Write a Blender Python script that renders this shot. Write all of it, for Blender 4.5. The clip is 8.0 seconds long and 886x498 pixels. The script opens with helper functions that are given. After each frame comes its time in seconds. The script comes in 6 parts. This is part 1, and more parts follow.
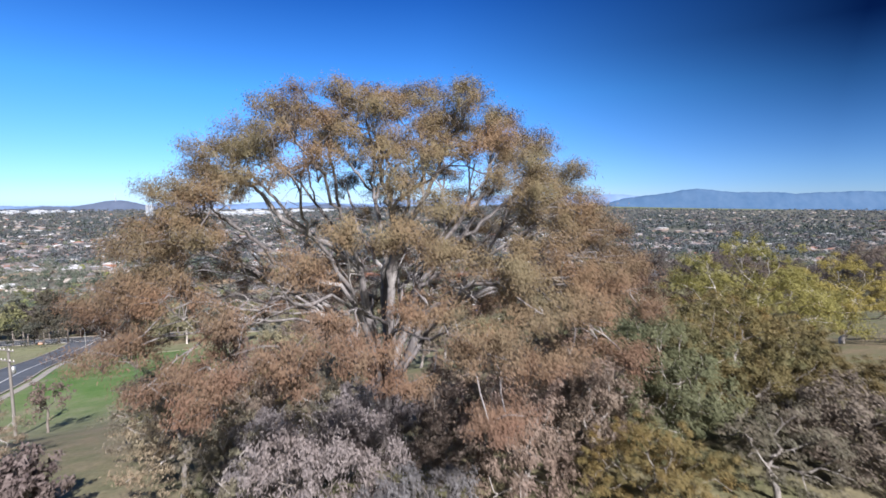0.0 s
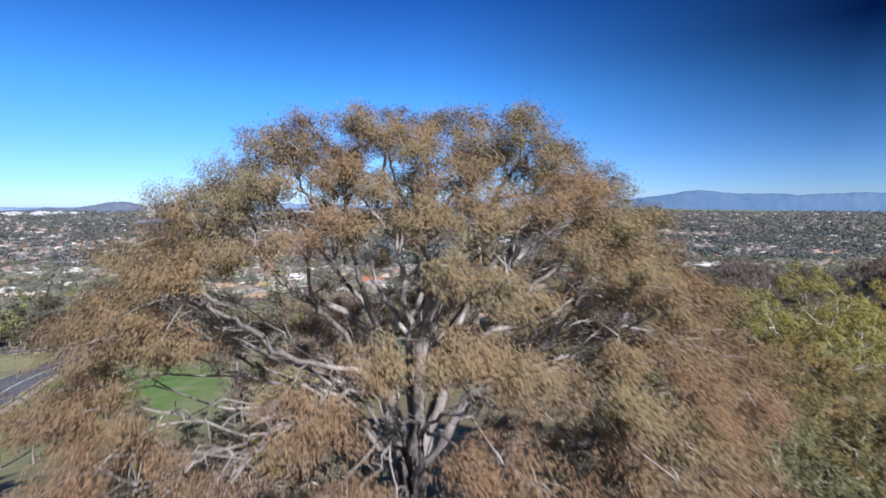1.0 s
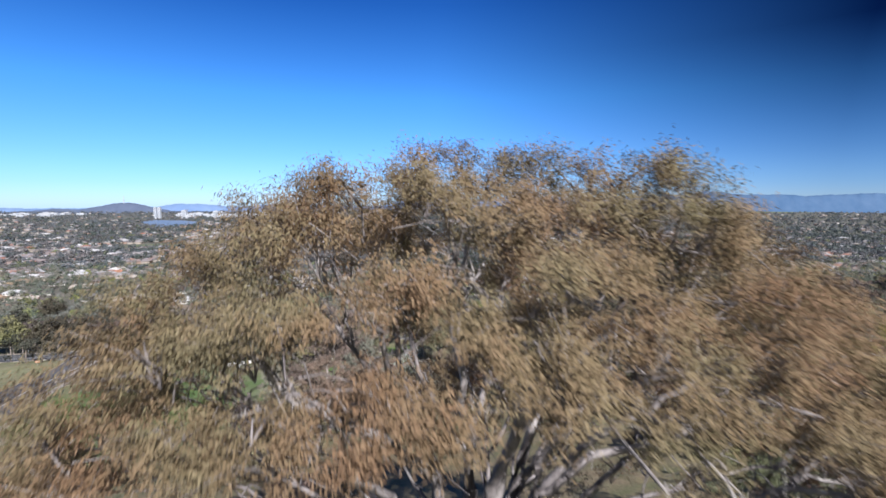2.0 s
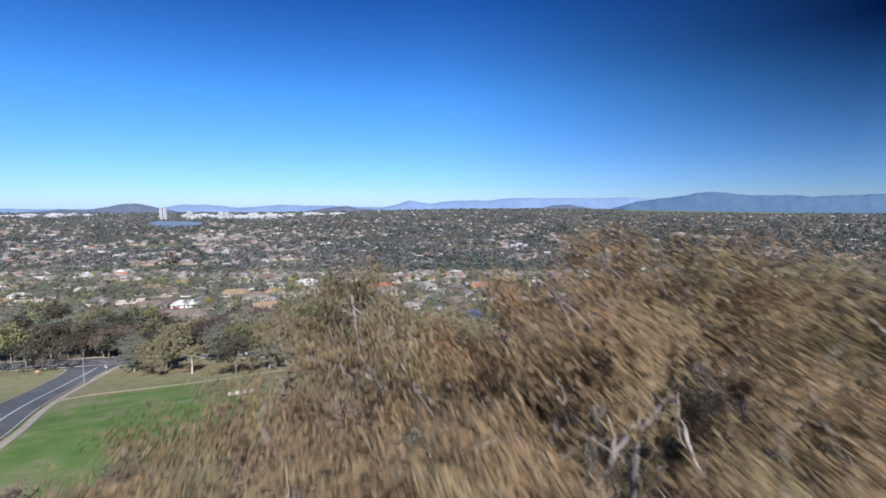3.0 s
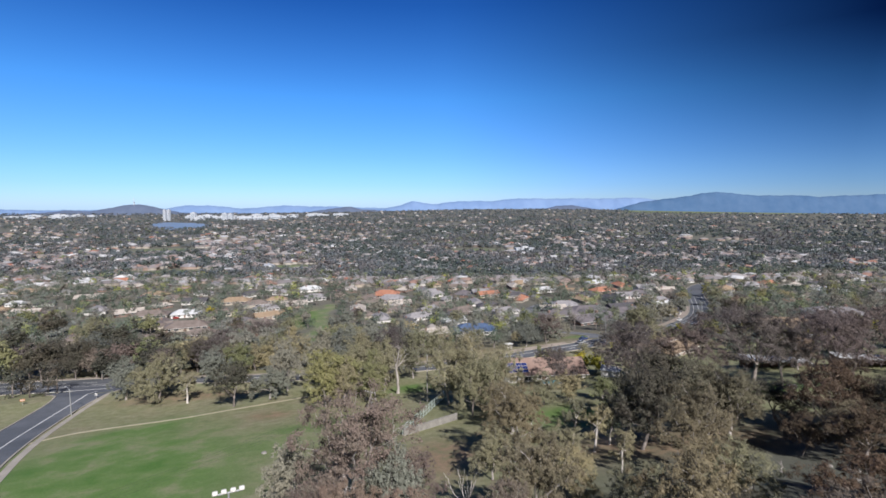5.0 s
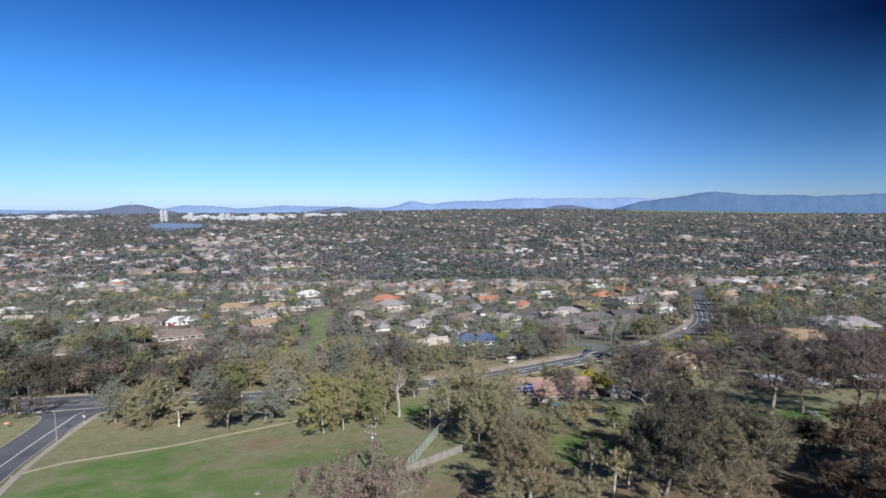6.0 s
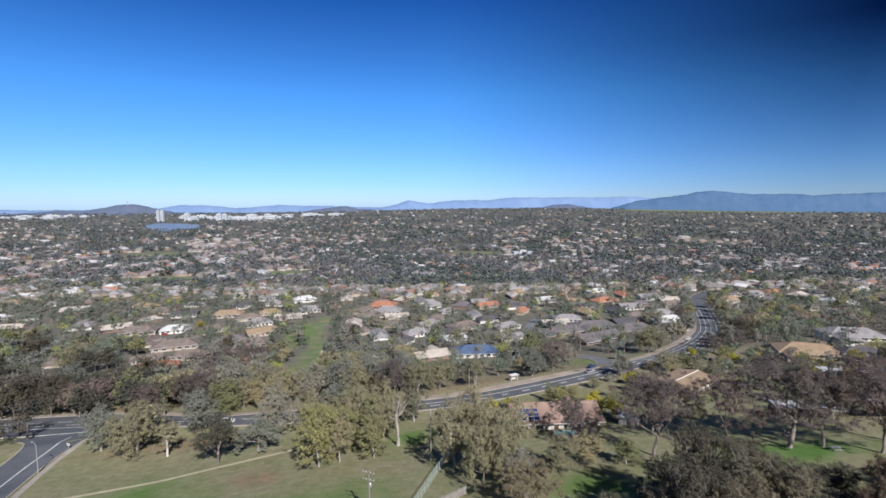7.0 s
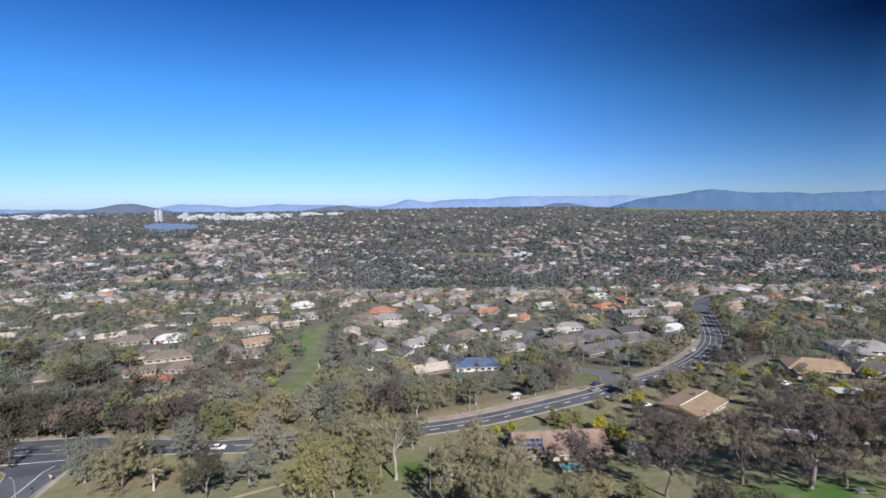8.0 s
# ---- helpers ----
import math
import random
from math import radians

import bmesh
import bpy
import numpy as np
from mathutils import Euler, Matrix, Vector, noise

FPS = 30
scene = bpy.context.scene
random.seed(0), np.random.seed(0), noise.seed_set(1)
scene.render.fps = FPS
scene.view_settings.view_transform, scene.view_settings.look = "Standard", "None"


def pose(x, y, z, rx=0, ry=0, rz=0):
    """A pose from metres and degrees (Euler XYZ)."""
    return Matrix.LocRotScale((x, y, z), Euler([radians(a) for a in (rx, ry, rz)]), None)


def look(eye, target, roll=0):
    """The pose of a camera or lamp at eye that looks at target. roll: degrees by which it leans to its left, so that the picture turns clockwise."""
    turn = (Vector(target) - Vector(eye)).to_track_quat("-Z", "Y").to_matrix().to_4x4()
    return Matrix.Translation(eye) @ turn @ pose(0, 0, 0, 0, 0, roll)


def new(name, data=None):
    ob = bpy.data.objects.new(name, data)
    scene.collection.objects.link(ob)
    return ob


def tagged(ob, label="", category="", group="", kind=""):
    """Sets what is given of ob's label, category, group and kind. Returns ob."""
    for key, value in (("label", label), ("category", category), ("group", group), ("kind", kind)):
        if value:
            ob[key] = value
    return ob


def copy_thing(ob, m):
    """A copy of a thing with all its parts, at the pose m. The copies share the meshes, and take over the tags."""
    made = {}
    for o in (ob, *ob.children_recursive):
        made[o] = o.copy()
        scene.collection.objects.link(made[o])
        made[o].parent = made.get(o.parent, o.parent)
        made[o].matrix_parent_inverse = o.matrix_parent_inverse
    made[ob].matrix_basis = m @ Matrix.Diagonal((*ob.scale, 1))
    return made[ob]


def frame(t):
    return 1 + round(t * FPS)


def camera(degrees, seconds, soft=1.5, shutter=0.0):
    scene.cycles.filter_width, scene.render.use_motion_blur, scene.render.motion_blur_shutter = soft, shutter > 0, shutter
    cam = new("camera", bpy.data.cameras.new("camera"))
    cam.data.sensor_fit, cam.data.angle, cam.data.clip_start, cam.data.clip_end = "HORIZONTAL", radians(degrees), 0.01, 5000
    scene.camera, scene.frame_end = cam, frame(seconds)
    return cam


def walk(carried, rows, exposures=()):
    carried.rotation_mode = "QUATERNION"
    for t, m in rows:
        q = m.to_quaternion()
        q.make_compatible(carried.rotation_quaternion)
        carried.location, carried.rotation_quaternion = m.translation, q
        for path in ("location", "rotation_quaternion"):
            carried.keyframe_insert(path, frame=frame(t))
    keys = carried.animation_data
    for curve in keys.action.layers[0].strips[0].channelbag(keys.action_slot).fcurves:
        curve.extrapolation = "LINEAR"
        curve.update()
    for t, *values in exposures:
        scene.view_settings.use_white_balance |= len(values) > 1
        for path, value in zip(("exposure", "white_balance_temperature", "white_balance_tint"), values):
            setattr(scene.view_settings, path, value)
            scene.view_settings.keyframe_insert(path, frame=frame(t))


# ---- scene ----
cam = camera(84, 8.0, soft=1.6, shutter=0.4)


def aim(x, y, z, pitch, roll, yaw):
    return pose(x, y, z, 90 + pitch, 0, yaw) @ pose(0, 0, 0, 0, 0, roll)


PATH = [
    (0.0, aim(2.70, 3.20, 59.50, -5.60, 0.00, -1.60)),
    (0.5, aim(2.20, 5.14, 60.30, -5.53, 0.01, -1.58)),
    (1.0, aim(1.54, 7.31, 61.14, -5.47, 0.01, -1.42)),
    (1.5, aim(0.78, 9.64, 61.97, -5.41, 0.02, -1.18)),
    (2.0, aim(-0.01, 12.11, 62.78, -5.36, 0.01, -0.91)),
    (2.5, aim(-0.81, 14.68, 63.59, -5.32, 0.01, -0.63)),
    (3.0, aim(-1.60, 17.36, 64.44, -5.29, 0.00, -0.38)),
    (3.5, aim(-2.38, 20.12, 65.38, -5.27, -0.01, -0.18)),
    (4.0, aim(-3.13, 22.96, 66.48, -5.26, -0.02, -0.05)),
    (4.5, aim(-3.85, 25.88, 67.81, -5.27, -0.04, 0.01)),
    (5.0, aim(-4.54, 28.89, 69.41, -5.28, -0.06, -0.01)),
    (5.5, aim(-5.19, 31.98, 71.32, -5.31, -0.08, -0.09)),
    (6.0, aim(-5.77, 35.16, 73.56, -5.35, -0.11, -0.22)),
    (6.5, aim(-6.27, 38.43, 76.09, -5.41, -0.14, -0.36)),
    (7.0, aim(-6.62, 41.79, 78.86, -5.49, -0.17, -0.50)),
    (7.5, aim(-6.76, 45.23, 81.75, -5.58, -0.21, -0.59)),
    (8.0, aim(-6.60, 48.74, 84.60, -5.68, -0.26, -0.57)),
]
walk(cam, PATH, [(0.0, 0.9, 6400, 14), (1.0, 0.82, 6400, 14), (2.2, 0.72, 6400, 14), (3.5, 0.54, 6480, 13), (8.0, 0.52, 6500, 13)])

# ---- world, sun ----
world = bpy.data.worlds.new("sky")
scene.world = world
world.use_nodes = True
wn, wl = world.node_tree.nodes, world.node_tree.links
SUN_FROM = Vector((0.40, -1.0, 0.86)).normalized()
sky = wn.new("ShaderNodeTexSky")
sky.sky_type = "NISHITA"
sky.sun_disc = False
sky.sun_elevation = math.asin(SUN_FROM.z)
sky.sun_rotation = math.atan2(SUN_FROM.x, SUN_FROM.y)
sky.altitude = 600
sky.air_density = 1.0
sky.dust_density = 0.3
sky.ozone_density = 2.0
# sky deepens from the horizon as polarised; vignette darkening painted in to one side
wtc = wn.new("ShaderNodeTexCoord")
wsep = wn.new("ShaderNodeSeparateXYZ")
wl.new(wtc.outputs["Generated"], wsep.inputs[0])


def wmath(op, a, b, c=None):
    n = wn.new("ShaderNodeMath")
    n.operation = op
    for i, v in enumerate((a, b, c)):
        if v is None:
            continue
        if isinstance(v, (int, float)):
            n.inputs[i].default_value = v
        else:
            wl.new(v, n.inputs[i])
    return n.outputs[0]


def wramp(fac, stops):
    r = wn.new("ShaderNodeValToRGB")
    while len(r.color_ramp.elements) < len(stops):
        r.color_ramp.elements.new(0.5)
    for e, (p, c) in zip(r.color_ramp.elements, stops):
        e.position, e.color = p, (*c, 1)
    wl.new(fac, r.inputs[0])
    return r.outputs[0]


def wblend(kind, fac, a, b):
    m = wn.new("ShaderNodeMix")
    m.data_type, m.blend_type = "RGBA", kind
    for key, v in (("Factor", fac), ("A", a), ("B", b)):
        if isinstance(v, (int, float)):
            m.inputs[key].default_value = v
        elif isinstance(v, tuple):
            m.inputs[key].default_value = (*v, 1)
        else:
            wl.new(v, m.inputs[key])
    return m.outputs["Result"]


def wclamp(v):
    n = wn.new("ShaderNodeClamp")
    wl.new(v, n.inputs[0])
    return n.outputs[0]


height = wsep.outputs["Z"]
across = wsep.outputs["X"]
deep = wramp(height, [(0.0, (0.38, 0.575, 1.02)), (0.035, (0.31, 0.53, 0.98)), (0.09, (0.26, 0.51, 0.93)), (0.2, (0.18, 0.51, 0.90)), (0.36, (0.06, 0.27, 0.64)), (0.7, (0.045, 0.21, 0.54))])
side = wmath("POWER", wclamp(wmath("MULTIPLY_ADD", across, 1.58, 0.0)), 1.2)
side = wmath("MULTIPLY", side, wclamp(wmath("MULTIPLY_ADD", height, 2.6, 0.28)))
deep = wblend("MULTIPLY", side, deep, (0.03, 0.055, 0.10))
# the unseen half of the sky towards the sun is dimmed to deepen shadows
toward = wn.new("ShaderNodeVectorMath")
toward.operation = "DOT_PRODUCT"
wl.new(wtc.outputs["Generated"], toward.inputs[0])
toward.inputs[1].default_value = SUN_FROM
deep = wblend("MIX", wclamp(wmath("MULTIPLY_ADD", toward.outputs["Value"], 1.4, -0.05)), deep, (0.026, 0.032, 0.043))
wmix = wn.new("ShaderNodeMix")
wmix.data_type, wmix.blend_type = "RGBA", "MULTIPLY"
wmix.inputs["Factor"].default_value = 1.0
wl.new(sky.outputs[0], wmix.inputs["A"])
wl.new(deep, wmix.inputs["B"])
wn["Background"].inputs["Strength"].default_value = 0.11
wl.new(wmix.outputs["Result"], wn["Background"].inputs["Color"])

sun_data = bpy.data.lights.new("sun", "SUN")
sun_data.energy, sun_data.angle, sun_data.color = 5.0, radians(0.53), (1.0, 0.975, 0.955)
sun = new("sun", sun_data)
sun.matrix_world = look((0, 0, 200), Vector((0, 0, 200)) - SUN_FROM * 100)

# ---- materials ----


def nodes_of(name):
    m = bpy.data.materials.new(name)
    m.use_nodes = True
    nt = m.node_tree
    return m, nt.nodes, nt.links, nt.nodes["Principled BSDF"]


def noise_out(n, l, coord, scale, detail=4.0, rough=0.55, stretch=None):
    t = n.new("ShaderNodeTexNoise")
    t.inputs["Scale"].default_value, t.inputs["Detail"].default_value, t.inputs["Roughness"].default_value = scale, detail, rough
    if stretch:
        mp = n.new("ShaderNodeMapping")
        mp.inputs["Scale"].default_value = stretch
        l.new(coord, mp.inputs["Vector"])
        coord = mp.outputs[0]
    l.new(coord, t.inputs["Vector"])
    return t.outputs["Fac"]


def ramp_of(n, l, fac, stops):
    r = n.new("ShaderNodeValToRGB")
    while len(r.color_ramp.elements) < len(stops):
        r.color_ramp.elements.new(0.5)
    for e, (p, c) in zip(r.color_ramp.elements, stops):
        e.position, e.color = p, (*c, 1)
    l.new(fac, r.inputs[0])
    return r.outputs[0]


def mixed(n, l, kind, fac, a, b):
    m = n.new("ShaderNodeMix")
    m.data_type, m.blend_type = "RGBA", kind
    for key, v in (("Factor", fac), ("A", a), ("B", b)):
        if isinstance(v, (int, float)):
            m.inputs[key].default_value = v
        elif isinstance(v, tuple):
            m.inputs[key].default_value = (*v, 1)
        else:
            l.new(v, m.inputs[key])
    return m.outputs["Result"]


def surface(name, c1, c2, scale=1.0, fine=14.0, rough=0.8, metal=0.0, bump=0.15, bump_scale=30.0, spec=0.3, dirt=0.35, stretch=None):
    """Two-scale mottled surface with fine relief."""
    m, n, l, b = nodes_of(name)
    tc = n.new("ShaderNodeTexCoord").outputs["Object"]
    big = noise_out(n, l, tc, scale, stretch=stretch)
    small = noise_out(n, l, tc, fine, 3.0, 0.6, stretch)
    col = ramp_of(n, l, big, [(0.32, c1), (0.68, c2)])
    shade = ramp_of(n, l, small, [(0.25, (1 - dirt,) * 3), (0.75, (1.0, 1.0, 1.0))])
    l.new(mixed(n, l, "MULTIPLY", 1.0, col, shade), b.inputs["Base Color"])
    b.inputs["Roughness"].default_value, b.inputs["Metallic"].default_value = rough, metal
    b.inputs["Specular IOR Level"].default_value = spec
    if bump:
        bp = n.new("ShaderNodeBump")
        bp.inputs["Strength"].default_value, bp.inputs["Distance"].default_value = bump, 0.05
        l.new(noise_out(n, l, tc, bump_scale, 4.0, 0.6, stretch), bp.inputs["Height"])
        l.new(bp.outputs[0], b.inputs["Normal"])
    return m


def foliage(name, stops, patch, patch_scale=0.35, amount=0.55, see=0.1, low=None, toned=False, gloss=0.3):
    """Leaves: a hue for each leaf, drifting by patches of the crown, and some light passing through."""
    m, n, l, b = nodes_of(name)
    geo = n.new("ShaderNodeNewGeometry")
    tc = n.new("ShaderNodeTexCoord").outputs["Object"]
    info = n.new("ShaderNodeObjectInfo")
    mean = [sum(c[i] for _, c in stops) / len(stops) for i in range(3)]
    leaf = ramp_of(n, l, geo.outputs["Random Per Island"], [(p, tuple(0.45 * c[i] + 0.55 * mean[i] for i in range(3))) for p, c in stops])
    pt = ramp_of(n, l, noise_out(n, l, tc, patch_scale, 3.0), [(0.36, (0.0, 0.0, 0.0)), (0.66, (1.0, 1.0, 1.0))])
    mm = n.new("ShaderNodeMath")
    mm.operation = "MULTIPLY"
    l.new(pt, mm.inputs[0])
    mm.inputs[1].default_value = amount
    col = mixed(n, l, "MIX", mm.outputs[0], leaf, patch)
    if low:
        # the lower boughs carry a different flush of leaves, darkened for inner-crown shade
        sep = n.new("ShaderNodeSeparateXYZ")
        l.new(tc, sep.inputs[0])
        z = n.new("ShaderNodeMath")
        z.operation = "MULTIPLY_ADD"
        l.new(noise_out(n, l, tc, 0.28, 3.0), z.inputs[0])
        z.inputs[1].default_value = 9.0
        l.new(sep.outputs["Z"], z.inputs[2])
        rg = n.new("ShaderNodeMapRange")
        rg.inputs["From Min"].default_value, rg.inputs["From Max"].default_value = low[1], low[2]
        rg.inputs["To Min"].default_value, rg.inputs["To Max"].default_value = 0.66, 0.0
        l.new(z.outputs[0], rg.inputs["Value"])
        col = mixed(n, l, "MIX", rg.outputs[0], col, low[0])
    vary = ramp_of(n, l, info.outputs["Random"], [(0.0, (0.62, 0.68, 0.70)), (0.35, (0.88, 0.94, 0.86)), (0.65, (1.05, 1.03, 1.0)), (1.0, (1.3, 1.2, 1.0))])
    col = mixed(n, l, "MULTIPLY", 0.8, col, vary)
    if toned:
        # every tree of a wood has a hue of its own
        at = n.new("ShaderNodeAttribute")
        at.attribute_name = "tone"
        hue = ramp_of(n, l, at.outputs["Fac"], [(0.0, (0.42, 0.48, 0.40)), (0.2, (0.66, 0.74, 0.58)), (0.42, (1.0, 1.0, 1.0)), (0.6, (1.22, 1.08, 0.98)), (0.78, (0.78, 0.62, 0.58)), (0.9, (1.15, 1.2, 0.68)), (1.0, (1.6, 1.55, 0.45))])
        col = mixed(n, l, "MULTIPLY", 1.0, col, hue)
    l.new(col, b.inputs["Base Color"])
    b.inputs["Roughness"].default_value, b.inputs["Specular IOR Level"].default_value = 0.62, gloss
    tr = n.new("ShaderNodeBsdfTranslucent")
    l.new(col, tr.inputs["Color"])
    mx = n.new("ShaderNodeMixShader")
    mx.inputs[0].default_value = see
    l.new(b.outputs[0], mx.inputs[1])
    l.new(tr.outputs[0], mx.inputs[2])
    l.new(mx.outputs[0], n["Material Output"].inputs["Surface"])
    return m


def bark(name, c1, c2, c3):
    m, n, l, b = nodes_of(name)
    tc = n.new("ShaderNodeTexCoord").outputs["Object"]
    a = noise_out(n, l, tc, 1.3, 5.0, 0.6, (1.0, 1.0, 0.35))
    f = noise_out(n, l, tc, 9.0, 4.0, 0.65, (1.0, 1.0, 0.25))
    col = ramp_of(n, l, a, [(0.3, c1), (0.5, c2), (0.7, c3)])
    l.new(mixed(n, l, "MULTIPLY", 0.8, col, ramp_of(n, l, f, [(0.3, (0.45, 0.42, 0.4)), (0.65, (1.0, 1.0, 1.0))])), b.inputs["Base Color"])
    b.inputs["Roughness"].default_value = 0.8
    bp = n.new("ShaderNodeBump")
    bp.inputs["Strength"].default_value, bp.inputs["Distance"].default_value = 0.5, 0.03
    l.new(f, bp.inputs["Height"])
    l.new(bp.outputs[0], b.inputs["Normal"])
    return m


BARK_PALE = bark("bark_pale", (0.20, 0.18, 0.17), (0.38, 0.35, 0.33), (0.56, 0.53, 0.50))
BARK_GREY = bark("bark_grey", (0.13, 0.11, 0.10), (0.24, 0.21, 0.19), (0.38, 0.34, 0.31))
BARK_BONE = bark("bark_bone", (0.24, 0.22, 0.20), (0.40, 0.37, 0.34), (0.55, 0.52, 0.48))
BARK_GUM = bark("bark_gum", (0.13, 0.118, 0.12), (0.27, 0.25, 0.25), (0.45, 0.43, 0.42))
BARK_WHITE = bark("bark_white", (0.48, 0.45, 0.42), (0.62, 0.58, 0.54), (0.72, 0.69, 0.65))
LEAF_MAIN = foliage("leaf_main", [(0.0, (0.098, 0.09, 0.05)), (0.35, (0.152, 0.138, 0.08)), (0.7, (0.20, 0.18, 0.11)), (1.0, (0.26, 0.236, 0.158))], (0.205, 0.118, 0.078), 0.55, 0.72, see=0.12, low=((0.152, 0.084, 0.074), 10.0, 14.5), gloss=0.18)
LEAF_OLIVE = foliage("leaf_olive", [(0.0, (0.138, 0.130, 0.077)), (0.5, (0.242, 0.229, 0.141)), (1.0, (0.358, 0.339, 0.226))], (0.255, 0.223, 0.160), 0.25, 0.55, see=0.2)
LEAF_GREY = foliage("leaf_grey", [(0.0, (0.125, 0.13, 0.112)), (0.5, (0.212, 0.218, 0.19)), (1.0, (0.31, 0.315, 0.28))], (0.205, 0.194, 0.16), 0.25, 0.5, see=0.2)
LEAF_RUST = foliage("leaf_rust", [(0.0, (0.115, 0.084, 0.074)), (0.5, (0.19, 0.143, 0.126)), (1.0, (0.27, 0.21, 0.185))], (0.165, 0.148, 0.118), 0.25, 0.5)
LEAF_BROWN = foliage("leaf_brown", [(0.0, (0.045, 0.034, 0.022)), (0.5, (0.085, 0.063, 0.043)), (1.0, (0.138, 0.105, 0.074))], (0.098, 0.058, 0.042), 0.3, 0.6)
LEAF_HAZEL = foliage("leaf_hazel", [(0.0, (0.085, 0.072, 0.048)), (0.5, (0.152, 0.131, 0.09)), (1.0, (0.225, 0.198, 0.142))], (0.14, 0.134, 0.092), 0.3, 0.6)
LEAF_PLUM = foliage("leaf_plum", [(0.0, (0.071, 0.054, 0.055)), (0.5, (0.129, 0.101, 0.102)), (1.0, (0.196, 0.161, 0.160))], (0.122, 0.103, 0.089), 0.25, 0.5)
LEAF_GREEN = foliage("leaf_green", [(0.0, (0.112, 0.127, 0.058)), (0.5, (0.199, 0.213, 0.103)), (1.0, (0.297, 0.302, 0.162))], (0.224, 0.202, 0.123), 0.25, 0.5, see=0.2)
LEAF_LIME = foliage("leaf_lime", [(0.0, (0.20, 0.19, 0.025)), (0.5, (0.34, 0.31, 0.04)), (1.0, (0.48, 0.42, 0.06))], (0.26, 0.26, 0.05), 0.3, 0.4)
LEAF_YELLOW = foliage("leaf_yellow_green", [(0.0, (0.17, 0.148, 0.04)), (0.5, (0.275, 0.235, 0.065)), (1.0, (0.37, 0.32, 0.11))], (0.16, 0.16, 0.075), 0.3, 0.5)
LEAF_BRONZE = foliage("leaf_bronze", [(0.0, (0.10, 0.074, 0.03)), (0.5, (0.185, 0.136, 0.056)), (1.0, (0.28, 0.205, 0.095))], (0.13, 0.135, 0.072), 0.45, 0.7)
LEAF_MAUVE = foliage("leaf_mauve", [(0.0, (0.13, 0.118, 0.132)), (0.5, (0.198, 0.182, 0.20)), (1.0, (0.275, 0.26, 0.278))], (0.19, 0.158, 0.16), 0.5, 0.6)
LEAF_PINK = foliage("leaf_pinkish", [(0.0, (0.15, 0.105, 0.09)), (0.5, (0.23, 0.17, 0.15)), (1.0, (0.32, 0.25, 0.222))], (0.22, 0.17, 0.125), 0.4, 0.6)
LEAF_SAGE = foliage("leaf_sage", [(0.0, (0.13, 0.115, 0.08)), (0.5, (0.20, 0.178, 0.13)), (1.0, (0.27, 0.245, 0.19))], (0.225, 0.165, 0.14), 0.4, 0.6)
LEAF_SAGE_GREEN = foliage("leaf_sage_green", [(0.0, (0.085, 0.092, 0.05)), (0.5, (0.15, 0.158, 0.09)), (1.0, (0.22, 0.225, 0.14))], (0.12, 0.135, 0.07), 0.45, 0.6)
# haze painted in: bluish leaves for the woods towards the horizon
LEAF_HAZED = foliage("leaf_hazed", [(0.0, (0.086, 0.100, 0.120)), (0.5, (0.126, 0.144, 0.170)), (1.0, (0.172, 0.192, 0.219))], (0.132, 0.132, 0.156), 0.012, 0.6, toned=True)
# olive leaves darkened to hold the shade of the belt and slope
LEAF_SHADED = foliage("leaf_shaded", [(0.0, (0.033, 0.035, 0.027)), (0.5, (0.064, 0.066, 0.048)), (1.0, (0.108, 0.106, 0.081))], (0.080, 0.066, 0.056), 0.25, 0.6)
# the same shade put into the leaves of the roadside woods
LEAF_BELT_SHADED = foliage("leaf_belt_shaded", [(0.0, (0.036, 0.038, 0.032)), (0.5, (0.068, 0.069, 0.059)), (1.0, (0.110, 0.110, 0.094))], (0.078, 0.064, 0.060), 0.25, 0.6, toned=True)
# garden leaves shifted greyer and bluer too, for middle-distance haze
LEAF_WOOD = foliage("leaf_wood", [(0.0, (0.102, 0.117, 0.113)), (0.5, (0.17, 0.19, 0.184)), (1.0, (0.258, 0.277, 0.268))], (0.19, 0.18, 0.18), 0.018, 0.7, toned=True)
ASPHALT = surface("asphalt", (0.095, 0.105, 0.12), (0.14, 0.15, 0.167), 0.15, 3.0, 0.85, bump=0.1)
ASPHALT_PALE = surface("asphalt_pale", (0.155, 0.165, 0.18), (0.22, 0.23, 0.245), 0.15, 3.0, 0.9, bump=0.1)
CONCRETE = surface("concrete", (0.36, 0.33, 0.28), (0.46, 0.42, 0.36), 0.3, 5.0, 0.85)
PALE_PATH = surface("path_gravel", (0.42, 0.38, 0.27), (0.52, 0.47, 0.34), 0.4, 4.0, 0.9)
ROAD_PAINT = surface("road_paint", (0.62, 0.62, 0.6), (0.78, 0.78, 0.76), 0.6, 6.0, 0.6)
VERGE = surface("verge_dirt", (0.30, 0.255, 0.215), (0.41, 0.355, 0.305), 0.12, 2.0, 0.95)
GALV = surface("galvanised_steel", (0.50, 0.52, 0.53), (0.62, 0.64, 0.65), 1.0, 8.0, 0.45, 0.6)
TIMBER_DARK = surface("pole_timber_dark", (0.20, 0.185, 0.17), (0.31, 0.29, 0.27), 1.2, 14.0, 0.85, stretch=(1, 1, 0.1))
TIMBER_POLE = surface("pole_timber", (0.42, 0.39, 0.36), (0.58, 0.55, 0.52), 1.2, 14.0, 0.85, stretch=(1, 1, 0.1))
DARK_METAL = surface("dark_metal", (0.05, 0.05, 0.055), (0.08, 0.08, 0.09), 1.0, 8.0, 0.5, 0.5)
WHITE_PAINT = surface("white_paint", (0.68, 0.67, 0.64), (0.8, 0.79, 0.77), 0.5, 6.0, 0.6)
